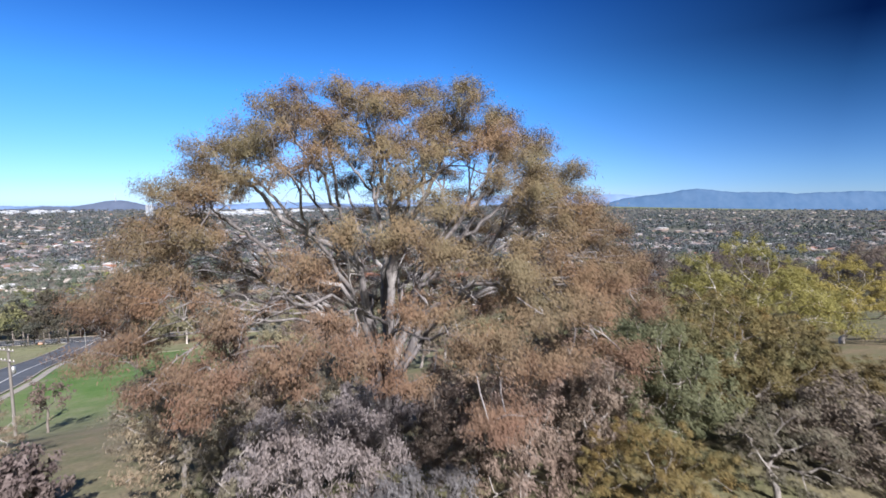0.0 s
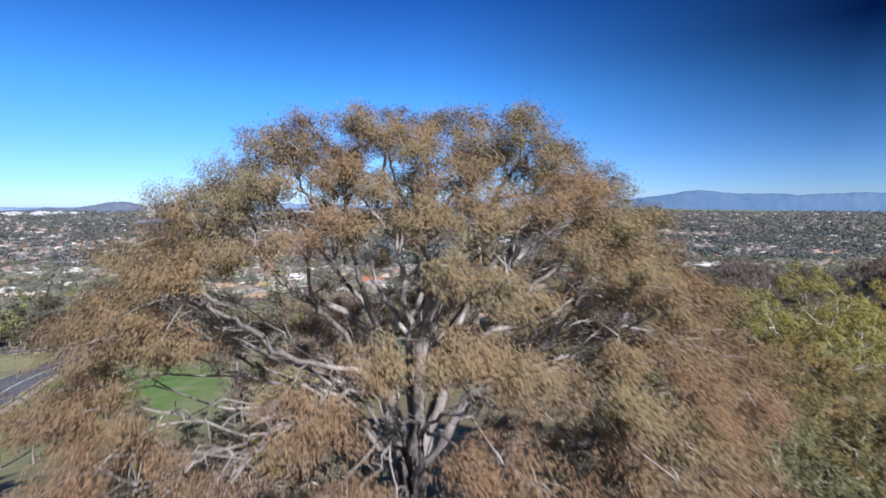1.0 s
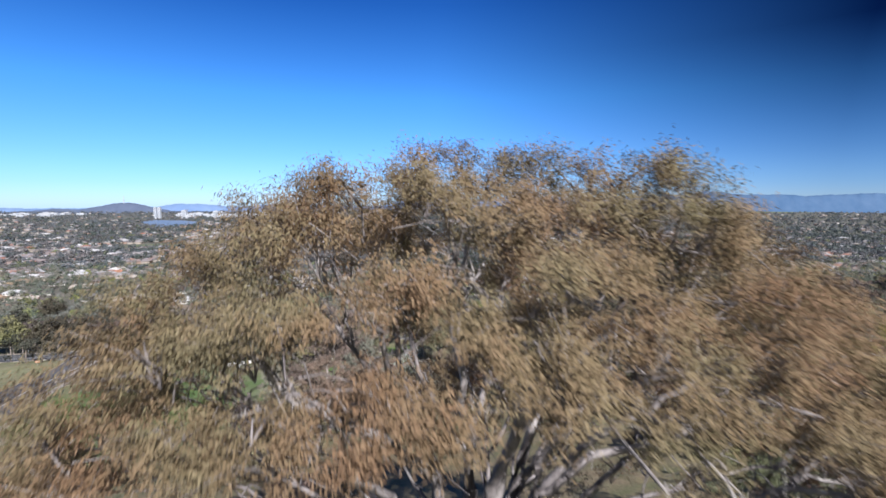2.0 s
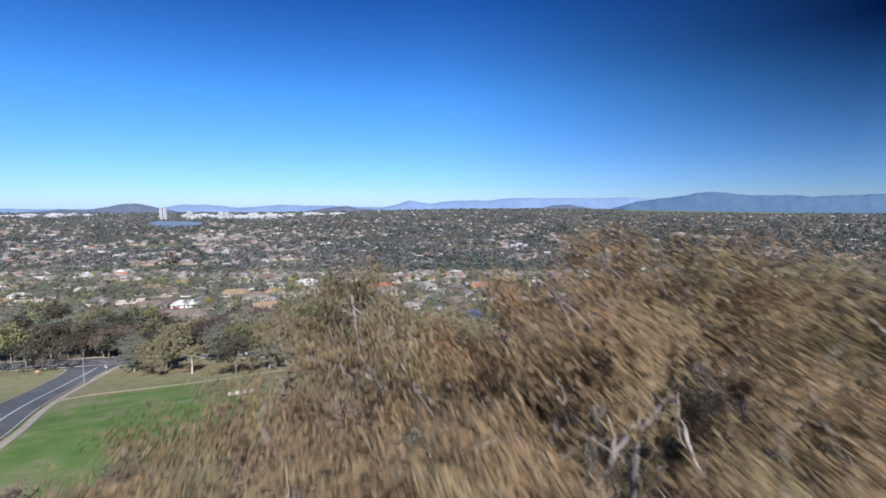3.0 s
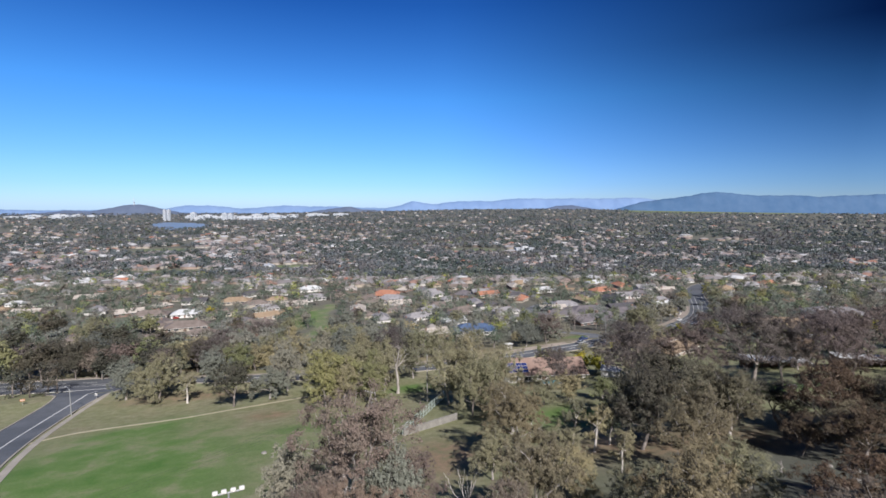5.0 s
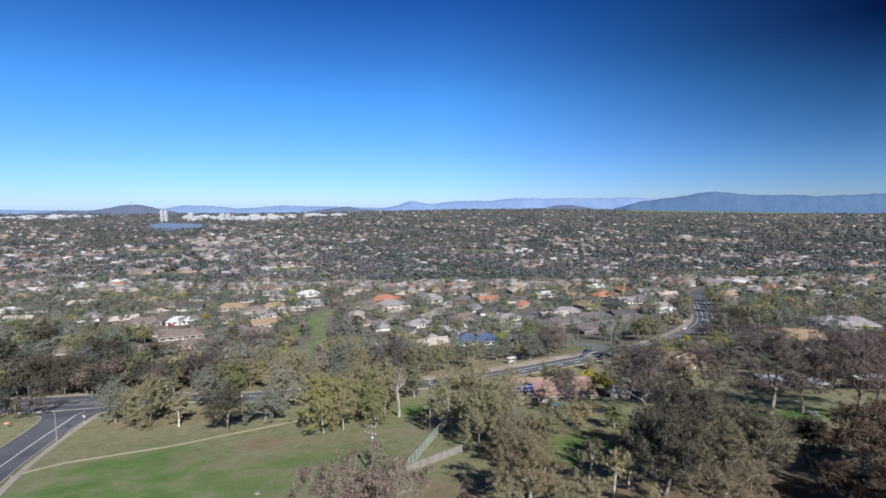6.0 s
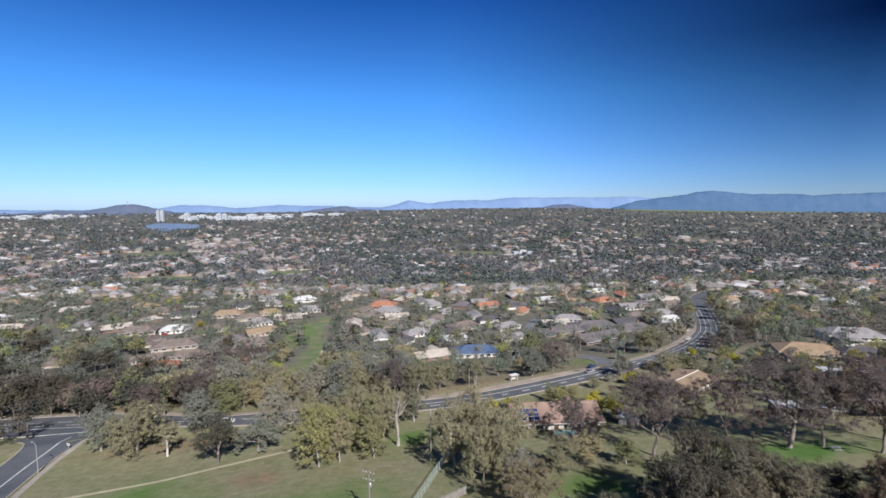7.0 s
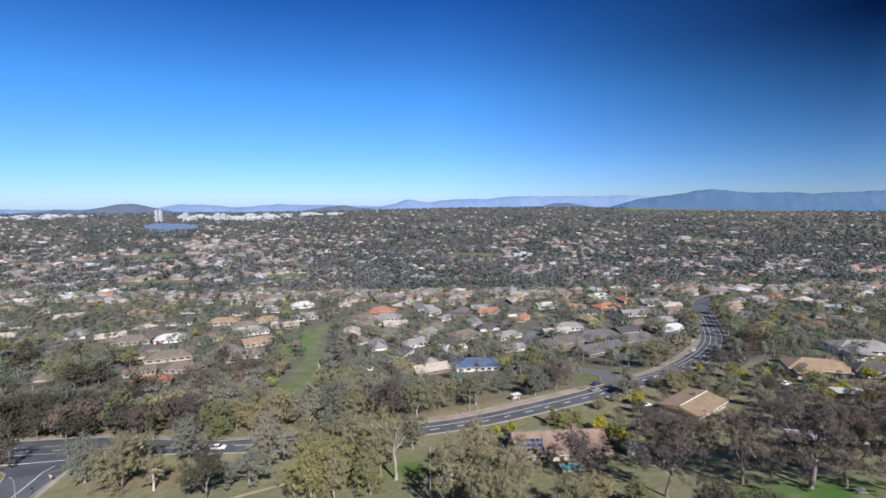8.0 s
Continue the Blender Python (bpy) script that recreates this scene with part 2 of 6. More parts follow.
GLASS_DARK = surface("window_glass", (0.03, 0.04, 0.05), (0.06, 0.07, 0.085), 0.6, 3.0, 0.12, 0.0, 0.0, spec=0.7)
# pale walls of far buildings, with the blue of haze mixed in
CLADDING_HAZED = surface("hazed_cladding", (0.52, 0.58, 0.66), (0.64, 0.69, 0.76), 0.05, 0.6, 0.6)
ROOFS = {
    "terra": surface("roof_terracotta", (0.34, 0.155, 0.10), (0.44, 0.215, 0.145), 0.35, 5.0, 0.8, stretch=(1, 1, 1)),
    "brown": surface("roof_brown_tile", (0.155, 0.128, 0.115), (0.23, 0.195, 0.178), 0.35, 5.0, 0.8),
    "grey": surface("roof_grey_tile", (0.225, 0.22, 0.23), (0.325, 0.315, 0.33), 0.35, 5.0, 0.75),
    "slate": surface("roof_slate_tile", (0.125, 0.115, 0.125), (0.19, 0.175, 0.188), 0.35, 5.0, 0.75),
    "char": surface("roof_charcoal", (0.07, 0.07, 0.08), (0.115, 0.11, 0.12), 0.35, 5.0, 0.7),
    "cream": surface("roof_cream", (0.40, 0.36, 0.325), (0.52, 0.475, 0.43), 0.35, 5.0, 0.75),
    "tan": surface("roof_tan", (0.27, 0.20, 0.135), (0.35, 0.265, 0.185), 0.35, 5.0, 0.8),
    "rose": surface("roof_rose_tile", (0.25, 0.17, 0.14), (0.34, 0.245, 0.205), 0.35, 5.0, 0.8),
    "white": surface("roof_white_metal", (0.48, 0.50, 0.52), (0.60, 0.615, 0.63), 0.35, 5.0, 0.5),
    "blue": surface("roof_blue_metal", (0.07, 0.11, 0.20), (0.10, 0.15, 0.26), 0.35, 5.0, 0.45),
}
BRICK_CREAM = surface("brick_cream", (0.40, 0.355, 0.295), (0.51, 0.46, 0.39), 0.5, 9.0, 0.85)
BRICK_RED = surface("brick_red", (0.22, 0.145, 0.12), (0.30, 0.205, 0.17), 0.5, 9.0, 0.85)
RENDER_WHITE = surface("render_white", (0.68, 0.66, 0.63), (0.79, 0.77, 0.74), 0.4, 6.0, 0.8)


def ground_material():
    m, n, l, b = nodes_of("hillside_grass")
    tc = n.new("ShaderNodeTexCoord").outputs["Object"]
    g = n.new("ShaderNodeAttribute")
    g.attribute_name = "green"
    w = n.new("ShaderNodeAttribute")
    w.attribute_name = "bare"
    big = noise_out(n, l, tc, 0.05, 5.0, 0.6)
    mid = noise_out(n, l, tc, 0.45, 5.0, 0.65)
    fine = noise_out(n, l, tc, 4.0, 4.0, 0.7)
    dry = ramp_of(n, l, mid, [(0.3, (0.18, 0.165, 0.105)), (0.5, (0.255, 0.23, 0.155)), (0.7, (0.33, 0.295, 0.215))])
    patch = noise_out(n, l, tc, 0.11, 5.0, 0.62)
    grn = ramp_of(n, l, patch, [(0.32, (0.082, 0.172, 0.04)), (0.49, (0.132, 0.208, 0.07)), (0.64, (0.228, 0.24, 0.142))])
    soil = ramp_of(n, l, mid, [(0.3, (0.17, 0.115, 0.075)), (0.7, (0.30, 0.22, 0.15))])
    col = mixed(n, l, "MIX", g.outputs["Fac"], dry, grn)
    # litter tone darkened to carry shade under and between the trees
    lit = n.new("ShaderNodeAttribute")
    lit.attribute_name = "litter_shade"
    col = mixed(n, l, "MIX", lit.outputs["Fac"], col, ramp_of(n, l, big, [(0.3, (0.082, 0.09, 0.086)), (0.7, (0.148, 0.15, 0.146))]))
    wob = n.new("ShaderNodeMath")
    wob.operation = "MULTIPLY"
    l.new(w.outputs["Fac"], wob.inputs[0])
    l.new(ramp_of(n, l, mid, [(0.35, (0.2, 0.2, 0.2)), (0.6, (1.0, 1.0, 1.0))]), wob.inputs[1])
    col = mixed(n, l, "MIX", wob.outputs[0], col, soil)
    col = mixed(n, l, "MULTIPLY", 0.8, col, ramp_of(n, l, fine, [(0.3, (0.62, 0.62, 0.6)), (0.65, (1.05, 1.05, 1.0))]))
    l.new(col, b.inputs["Base Color"])
    b.inputs["Roughness"].default_value, b.inputs["Specular IOR Level"].default_value = 0.95, 0.15
    bp = n.new("ShaderNodeBump")
    bp.inputs["Strength"].default_value, bp.inputs["Distance"].default_value = 0.6, 0.12
    l.new(fine, bp.inputs["Height"])
    l.new(bp.outputs[0], b.inputs["Normal"])
    return m


# ---- ground ----


def softplus(v):
    return np.logaddexp(0.0, v)


def ground_z(x, y):
    """The hillside: uphill from the main road towards the big tree, a valley beyond, a far rise."""
    x, y = np.asarray(x, float), np.asarray(y, float)
    d = (x + 126) * 0.332 - (y - 178) * 0.943
    z = 8.5 + 2.0 * softplus((d - 14) / 10) + 1.3 * softplus((d - 133) / 10) - 3.3 * softplus((d - 196) / 10)
    z = z - 3.2 * np.exp(-((x + 55) / 28) ** 2 - ((y - 60) / 35) ** 2)
    z = z - 32 * (1 - np.exp(np.minimum(d, 0) / 150))
    a = x / np.maximum(y, 200.0)
    s = np.maximum(0.0, y - 700)
    return z + s * (0.0068 * np.exp(-((a - 0.12) / 0.33) ** 2) + 0.004 / (1 + np.exp(-np.clip(a, -3, 3) * 8)))


def gz(x, y):
    return float(ground_z(x, y))


def blob(x, y, cx, cy, rx, ry, turn=0.0):
    c, s = math.cos(radians(turn)), math.sin(radians(turn))
    u, v = ((x - cx) * c + (y - cy) * s) / rx, (-(x - cx) * s + (y - cy) * c) / ry
    return np.clip(1.6 - 1.4 * np.sqrt(u * u + v * v), 0, 1)


def mesh_np(name, verts, faces, material=None, smooth=False):
    """A mesh from arrays of vertices and of equal-sided faces."""
    verts, faces = np.ascontiguousarray(verts, np.float32), np.ascontiguousarray(faces, np.int32)
    me = bpy.data.meshes.new(name)
    me.vertices.add(len(verts))
    me.vertices.foreach_set("co", verts.ravel())
    k = faces.shape[1]
    me.loops.add(faces.size)
    me.loops.foreach_set("vertex_index", faces.ravel())
    me.polygons.add(len(faces))
    me.polygons.foreach_set("loop_start", np.arange(0, faces.size, k, dtype=np.int32))
    me.polygons.foreach_set("loop_total", np.full(len(faces), k, np.int32))
    if smooth:
        me.polygons.foreach_set("use_smooth", np.ones(len(faces), bool))
    me.update(calc_edges=True)
    if material:
        me.materials.append(material)
    return me


def grid_faces(rows, cols, closed=False):
    r, c = np.meshgrid(np.arange(rows - 1), np.arange(cols if closed else cols - 1), indexing="ij")
    c2 = (c + 1) % cols
    return np.stack([r * cols + c, r * cols + c2, (r + 1) * cols + c2, (r + 1) * cols + c], -1).reshape(-1, 4)


def corridor(x, y):
    """The mown green swath that runs down between the gardens."""
    side = 0.85 * np.clip(1.6 - np.abs(x + 70 + 0.195 * (y - 270) + 3 * np.sin(y / 19) + 2 * np.sin(y / 7)) / (11.5 - 0.035 * (y - 260)), 0, 1)
    return side * np.clip((y - 250) / 14, 0, 1) * np.clip((455 - y) / 10, 0, 1)


def build_ground():
    front = np.radians(np.linspace(-58, 58, 300))
    back = np.radians(np.linspace(58, 302, 60))[1:-1]
    ang = np.concatenate([front, back])
    rad = np.geomspace(4, 4900, 330)
    R, A = np.meshgrid(rad, ang, indexing="ij")
    X, Y = R * np.sin(A), -20 + R * np.cos(A)
    Z = ground_z(X, Y)
    v = np.stack([X, Y, Z], -1).reshape(-1, 3)
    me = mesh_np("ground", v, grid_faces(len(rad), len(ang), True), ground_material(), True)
    x, y = v[:, 0], v[:, 1]
    green = np.maximum.reduce([
        blob(x, y, -62, 108, 52, 36, 120), 0.8 * blob(x, y, -34, 128, 30, 15, 30), blob(x, y, -78, 135, 26, 12, 60), blob(x, y, 62, 140, 34, 10, 8), blob(x, y, 22, 128, 14, 12),
        blob(x, y, -12, 172, 14, 8, 20), blob(x, y, -105, 385, 16, 60, 8), blob(x, y, 62, 262, 14, 9), blob(x, y, 95, 268, 22, 10, 40),
        blob(x, y, -370, 690, 60, 30), blob(x, y, -230, 745, 50, 26), 0.8 * blob(x, y, 60, 980, 70, 40), 0.8 * blob(x, y, -560, 1015, 90, 50), np.where(y > 215, 0.12, 0.3)])
    bare = np.maximum.reduce([
        blob(x, y, -48, 148, 7, 5), blob(x, y, -85, 176, 26, 7, 10), blob(x, y, -4, 108, 9, 12), blob(x, y, 32, 108, 26, 10), 0.7 * blob(x, y, 10, 40, 60, 30),
        0.8 * blob(x, y, -125, 222, 40, 9, 18), 0.8 * blob(x, y, -10, 222, 50, 8, 24), 0.5 * blob(x, y, -105, 190, 14, 6), np.where(y > 225, 0.12, 0.0) * np.ones_like(x)])
    swath = corridor(x, y)
    green = np.maximum(green, np.where((y > 3700) & (x > 0.36 * y), 0.75, 0.0))
    green = np.maximum(green, swath)
    for key, val in (("green", green), ("bare", bare * np.clip((900 - y) / 300, 0, 1) * (1 - 0.85 * swath)), ("litter_shade", np.maximum(np.clip((y - 225) / 90, 0, 0.85), 0.85 * blob(x, y, 45, 92, 44, 26, 20)) * (1 - 0.9 * np.clip(green * 1.3 - 0.3, 0, 1)))):
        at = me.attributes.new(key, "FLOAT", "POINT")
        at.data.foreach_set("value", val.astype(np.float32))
    return tagged(new("ground", me), "grassy hillside falling to a wooded suburban valley", "ground", kind="structure")


build_ground()


def smooth_line(pts, step):
    """A rounded line through the given corners, sampled about every step metres."""
    p = [Vector(q) for q in pts]
    p = [p[0] * 2 - p[1], *p, p[-1] * 2 - p[-2]]
    out = []
    for i in range(1, len(p) - 2):
        n = max(2, int((p[i + 1] - p[i]).length / step))
        for k in range(n):
            t = k / n
            out.append(0.5 * ((2 * p[i]) + (p[i + 1] - p[i - 1]) * t + (2 * p[i - 1] - 5 * p[i] + 4 * p[i + 1] - p[i + 2]) * t * t
                              + (3 * p[i] - p[i - 1] - 3 * p[i + 1] + p[i + 2]) * t ** 3))
    out.append(p[-2])
    return out


def offset_line(line, side):
    out = []
    for i, q in enumerate(line):
        a, b = line[max(i - 1, 0)], line[min(i + 1, len(line) - 1)]
        t = (b - a).normalized()
        s = side[i] if isinstance(side, list) else side
        out.append(Vector((q.x + t.y * s, q.y - t.x * s)))
    return out


def strip(name, line, left, right, low, high, material, label="", category="", parent=None, extra=None):
    """A draped slab along a line, from its left to its right edge, with its own thickness."""
    bm = bmesh.new()
    rows = []
    for i, q in enumerate(line):
        a, b = line[max(i - 1, 0)], line[min(i + 1, len(line) - 1)]
        t = (b - a).normalized()
        row = []
        k = max(2, int(abs(right - left) / 2.5) + 1)
        wide = 1.0 + (extra(q) if extra else 0.0)
        for j in range(k):
            s = (left + (right - left) * j / (k - 1)) * wide
            x, y = q.x + t.y * s, q.y - t.x * s
            row.append(bm.verts.new((x, y, gz(x, y) + high)))
        for s, j in ((left * wide, 0), (right * wide, -1)):
            x, y = q.x + t.y * s, q.y - t.x * s
            v = bm.verts.new((x, y, gz(x, y) + low))
            row = [v, *row] if j == 0 else [*row, v]
        rows.append(row)
    for r1, r2 in zip(rows, rows[1:]):
        for j in range(len(r1) - 1):
            bm.faces.new((r1[j], r2[j], r2[j + 1], r1[j + 1]))
    bmesh.ops.recalc_face_normals(bm, faces=bm.faces)
    me = bpy.data.meshes.new(name)
    bm.to_mesh(me)
    bm.free()
    me.materials.append(material)
    ob = new(name, me)
    ob.parent = parent
    return tagged(ob, label, category, kind="structure") if parent is None else ob


MAIN_ROAD = smooth_line([(-330, 213), (-230, 208.5), (-170, 205.5), (-140, 205), (-118, 203), (-95, 198.5), (-73, 195.5), (-45, 197), (-10, 203.8), (8, 209.5), (31, 220.7), (56, 234), (76, 247), (102, 267), (130, 297), (157, 334), (179, 374), (204, 427), (228, 479), (262, 532), (330, 585)], 4.0)
SIDE_ROAD = smooth_line([(-122.5, 194), (-119, 180), (-115, 162), (-107, 141), (-97.5, 122), (-84, 98), (-76, 76), (-72, 50), (-76, 10)], 3.0)
CUL_ROAD = smooth_line([(66, 250.5), (69, 262), (66, 275), (58, 286), (40, 302)], 3.0)
BACK_ROAD = smooth_line([(60, 322), (52, 360), (66, 410), (88, 452), (60, 520)], 5.0)


def widening(q):
    """The main road spreads into turning lanes towards the junction and again along the bend."""
    return 1.35 * min(max((-78 - q.x) / 45, 0.0), 1.0) + 0.35 * min(max((q.x - 88) / 30, 0.0), 1.0)


def flare(q):
    """The side road opens out into the junction."""
    return min(0.75 * math.exp((q.y - 185) / 6.5), 1.9)


strip("road", MAIN_ROAD, -5.2, 5.2, -0.3, 0.06, ASPHALT, "grey asphalt suburban road winding through trees", "road", extra=widening)
strip("road", SIDE_ROAD, -5.6, 5.6, -0.3, 0.075, ASPHALT, "grey asphalt side road joining the main road", "road", extra=flare)
strip("road", CUL_ROAD, -3.6, 3.6, -0.3, 0.07, ASPHALT_PALE, "pale asphalt side street leading to houses", "road")
strip("road", BACK_ROAD, -3.4, 3.4, -0.3, 0.07, ASPHALT_PALE, "pale asphalt residential street between houses", "road")


def cut(line, test):
    """The longest run of a line's points that pass the test."""
    runs, cur = [], []
    for q in line:
        if test(q):
            cur.append(q)
        else:
            runs.append(cur)
            cur = []
    runs.append(cur)
    return [r for r in runs if len(r) > 2]


def dist_line(q, line):
    return min(math.hypot(q.x - p.x, q.y - p.y) for p in line)


def kerbs(line, half, others, spread=lambda q: 0.0):
    for side in (-1, 1):
        edge = offset_line(line, [side * (half * (1 + spread(q)) + 0.12) for q in line])
        for run in cut(edge, lambda q: all(dist_line(q, o) > w for o, w in others)):
            strip("kerb", run, -0.2, 0.2, -0.3, 0.2, CONCRETE, "pale concrete kerb along the road edge", "kerb")


kerbs(MAIN_ROAD, 5.2, [(SIDE_ROAD, 14.0), (CUL_ROAD, 6.5)], widening)
kerbs(SIDE_ROAD, 5.6, [(MAIN_ROAD, 12.4)], flare)
kerbs(CUL_ROAD, 3.6, [(MAIN_ROAD, 6.5)])
for run in cut(offset_line(MAIN_ROAD, [-(7.6 + 5.2 * widening(q)) for q in MAIN_ROAD]), lambda q: dist_line(q, CUL_ROAD) > 6.5 and -190 < q.x < 190):
    strip("pavement", run, -1.9, 1.9, -0.3, 0.05, VERGE, "bare pale gravel footway beside the road", "footpath")
for run in cut(offset_line(SIDE_ROAD, -7.3), lambda q: dist_line(q, MAIN_ROAD) > 12):
    strip("pavement", run, -0.75, 0.75, -0.3, 0.06, CONCRETE, "pale concrete footpath along the side road", "footpath")
FOOT_PATH = smooth_line([(-99, 133), (-92.7, 141.5), (-83, 146), (-72, 150.5), (-65, 155), (-54, 162), (-40, 171)], 2.0)
strip("pavement", FOOT_PATH, -0.55, 0.55, -0.3, 0.05, PALE_PATH, "narrow pale gravel path across the meadow", "footpath")
strip("pavement", smooth_line([(-77, 330), (-68, 296), (-60, 265), (-53, 238)], 4.0), -0.5, 0.5, -0.3, 0.05, PALE_PATH, "narrow pale path through a grass corridor", "footpath")
# painted lines
marks = new("road_marking", None)
tagged(marks, "worn white painted lines on the asphalt", "road marking", kind="structure")


def dashes(line, side, width, on, off, high, parent):
    edge = offset_line(line, side)
    run, pos, cur = 0.0, 0.0, []
    fine = []
    for a, b in zip(edge, edge[1:]):
        n = max(1, int((b - a).length / 0.8))
        fine += [a.lerp(b, k / n) for k in range(n)]
    for a, b in zip(fine, fine[1:]):
        pos = (pos + (b - a).length) % (on + off)
        if pos < on:
            cur.append(a)
        else:
            if len(cur) > 2:
                strip("line", cur, -width / 2, width / 2, 0.0, high, ROAD_PAINT, parent=parent)
            cur = []
    if len(cur) > 2:
        strip("line", cur, -width / 2, width / 2, 0.0, high, ROAD_PAINT, parent=parent)


near_main = [q for q in MAIN_ROAD if -175 < q.x < 215]
dashes([q for q in near_main if q.x < -60], 0.0, 0.3, 9, 4, 0.085, marks)
dashes([q for q in near_main if q.x < -100], 3.4, 0.3, 400, 1, 0.085, marks)
dashes([q for q in near_main if q.x < -118], -4.4, 0.25, 6, 5, 0.085, marks)
dashes(smooth_line([(-146, 192.6), (-132, 192.4), (-116, 193.2)], 2.0), 0.0, 0.4, 400, 1, 0.12, marks)
dashes([q for q in near_main if q.x > -55], -1.4, 0.3, 400, 1, 0.085, marks)
dashes([q for q in near_main if q.x > -55], 1.4, 0.45, 4, 5, 0.085, marks)
dashes([q for q in near_main if q.x > 95], 4.6, 0.5, 7, 4, 0.085, marks)
dashes([q for q in near_main if q.x > 70], -4.4, 0.25, 400, 1, 0.085, marks)
dashes([q for q in SIDE_ROAD if q.y < 188], -1.2, 0.35, 400, 1, 0.10, marks)

# ---- helpers for things ----


def part(name, bm, material, parent, label=""):
    """Links a bmesh (or a ready mesh) as one mesh object under a thing or a part."""
    if isinstance(bm, bpy.types.Mesh):
        me = bm
    else:
        me = bpy.data.meshes.new(name)
        bm.to_mesh(me)
        bm.free()
    if material and not me.materials:
        me.materials.append(material)
    ob = new(name, me)
    ob.parent = parent
    return tagged(ob, label)


def box_bm(bm, x0, x1, y0, y1, z0, z1, bevel=0.0):
    vs = [bm.verts.new((x, y, z)) for z in (z0, z1) for y in (y0, y1) for x in (x0, x1)]
    fs = [bm.faces.new([vs[i] for i in f]) for f in ((0, 2, 3, 1), (4, 5, 7, 6), (0, 1, 5, 4), (2, 6, 7, 3), (0, 4, 6, 2), (1, 3, 7, 5))]
    if bevel:
        es = {e for f in fs for e in f.edges}
        bmesh.ops.bevel(bm, geom=list(es), offset=bevel, segments=1, affect="EDGES")
    return bm


def boxes(*dims, bevel=0.0):
    bm = bmesh.new()
    for d in dims:
        box_bm(bm, *d, bevel=bevel)
    return bm


def tube_arrays(pts, radii, sides):
    """Rings of a tube along points; returns vertices and quads."""
    p = np.array(pts, float)
    t = np.gradient(p, axis=0)
    t /= np.linalg.norm(t, axis=1)[:, None] + 1e-9
    ref = np.where(np.abs(t[:, 2:3]) > 0.9, np.array([[1.0, 0, 0]]), np.array([[0, 0, 1.0]]))
    u = np.cross(t, ref)
    u /= np.linalg.norm(u, axis=1)[:, None] + 1e-9
    w = np.cross(t, u)
    a = np.linspace(0, 2 * np.pi, sides, endpoint=False)
    v = p[:, None] + np.array(radii)[:, None, None] * (np.cos(a)[None, :, None] * u[:, None] + np.sin(a)[None, :, None] * w[:, None])
    return v.reshape(-1, 3), grid_faces(len(p), sides, True)


def joined(tubes):
    vs, fs, n = [], [], 0
    for v, f in tubes:
        vs.append(v)
        fs.append(f + n)
        n += len(v)
    return np.concatenate(vs), np.concatenate(fs)


def tube_mesh(name, lines, sides, material):
    """lines: (points, radii) pairs."""
    v, f = joined([tube_arrays(p, r, sides) for p, r in lines])
    return mesh_np(name, v, f, material, True)


# ---- trees ----


def bend(rng, a, b, way, steps, wob):
    """A curved run from a to b that leaves a along the given way."""
    a, b = np.array(a, float), np.array(b, float)
    L = np.linalg.norm(b - a)
    c = a + way * L * 0.45
    t = np.linspace(0, 1, steps)[:, None]
    p = (1 - t) ** 2 * a + 2 * t * (1 - t) * c + t * t * b
    jit = rng.normal(0, wob * L, p.shape) * np.sin(np.pi * t)
    return p + jit


def split_targets(rng, start, targets, k):
    d = targets - start
    d = d / (np.linalg.norm(d, axis=1)[:, None] + 1e-6)
    cen = d[rng.choice(len(d), k, replace=False)]
    for _ in range(6):
        lab = np.argmax(d @ cen.T, axis=1)
        for j in range(k):
            if (lab == j).any():
                cen[j] = d[lab == j].mean(0)
    return [targets[lab == j] for j in range(k) if (lab == j).any()]


def branch_out(rng, start, way, targets, radius, depth, out, limb, wob, lift=0.0):
    """Branches from start that reach every target; each run is stored with its radii, level and main limb."""
    n = len(targets)
    groups = [targets] if n == 1 else split_targets(rng, start, targets, min(n, 3 if n > 5 and rng.random() < 0.6 else 2))
    if depth == 0 and n > 8:
        groups = split_targets(rng, start, targets, 5)
    for gi, g in enumerate(groups):
        me_limb = gi if depth == 0 else limb
        c = g.mean(0)
        r1 = max(radius * (len(g) / n) ** 0.5 * 0.92, 0.012)
        if len(g) == 1:
            p = bend(rng, start, c, way, 5, wob)
            out.append((p, np.linspace(min(radius, r1 * 1.15), 0.012, 5), depth, me_limb))
            continue
        node = start + (c - start) * rng.uniform(0.36, 0.5) + np.array([0, 0, lift * np.linalg.norm((c - start)[:2])])
        p = bend(rng, start, node, way, 6, wob)
        out.append((p, np.linspace(min(radius, r1 * 1.25), r1, 6), depth, me_limb))
        w = p[-1] - p[-2]
        w = w / (np.linalg.norm(w) + 1e-9)
        branch_out(rng, p[-1], w, g, r1, depth + 1, out, me_limb, wob, lift)


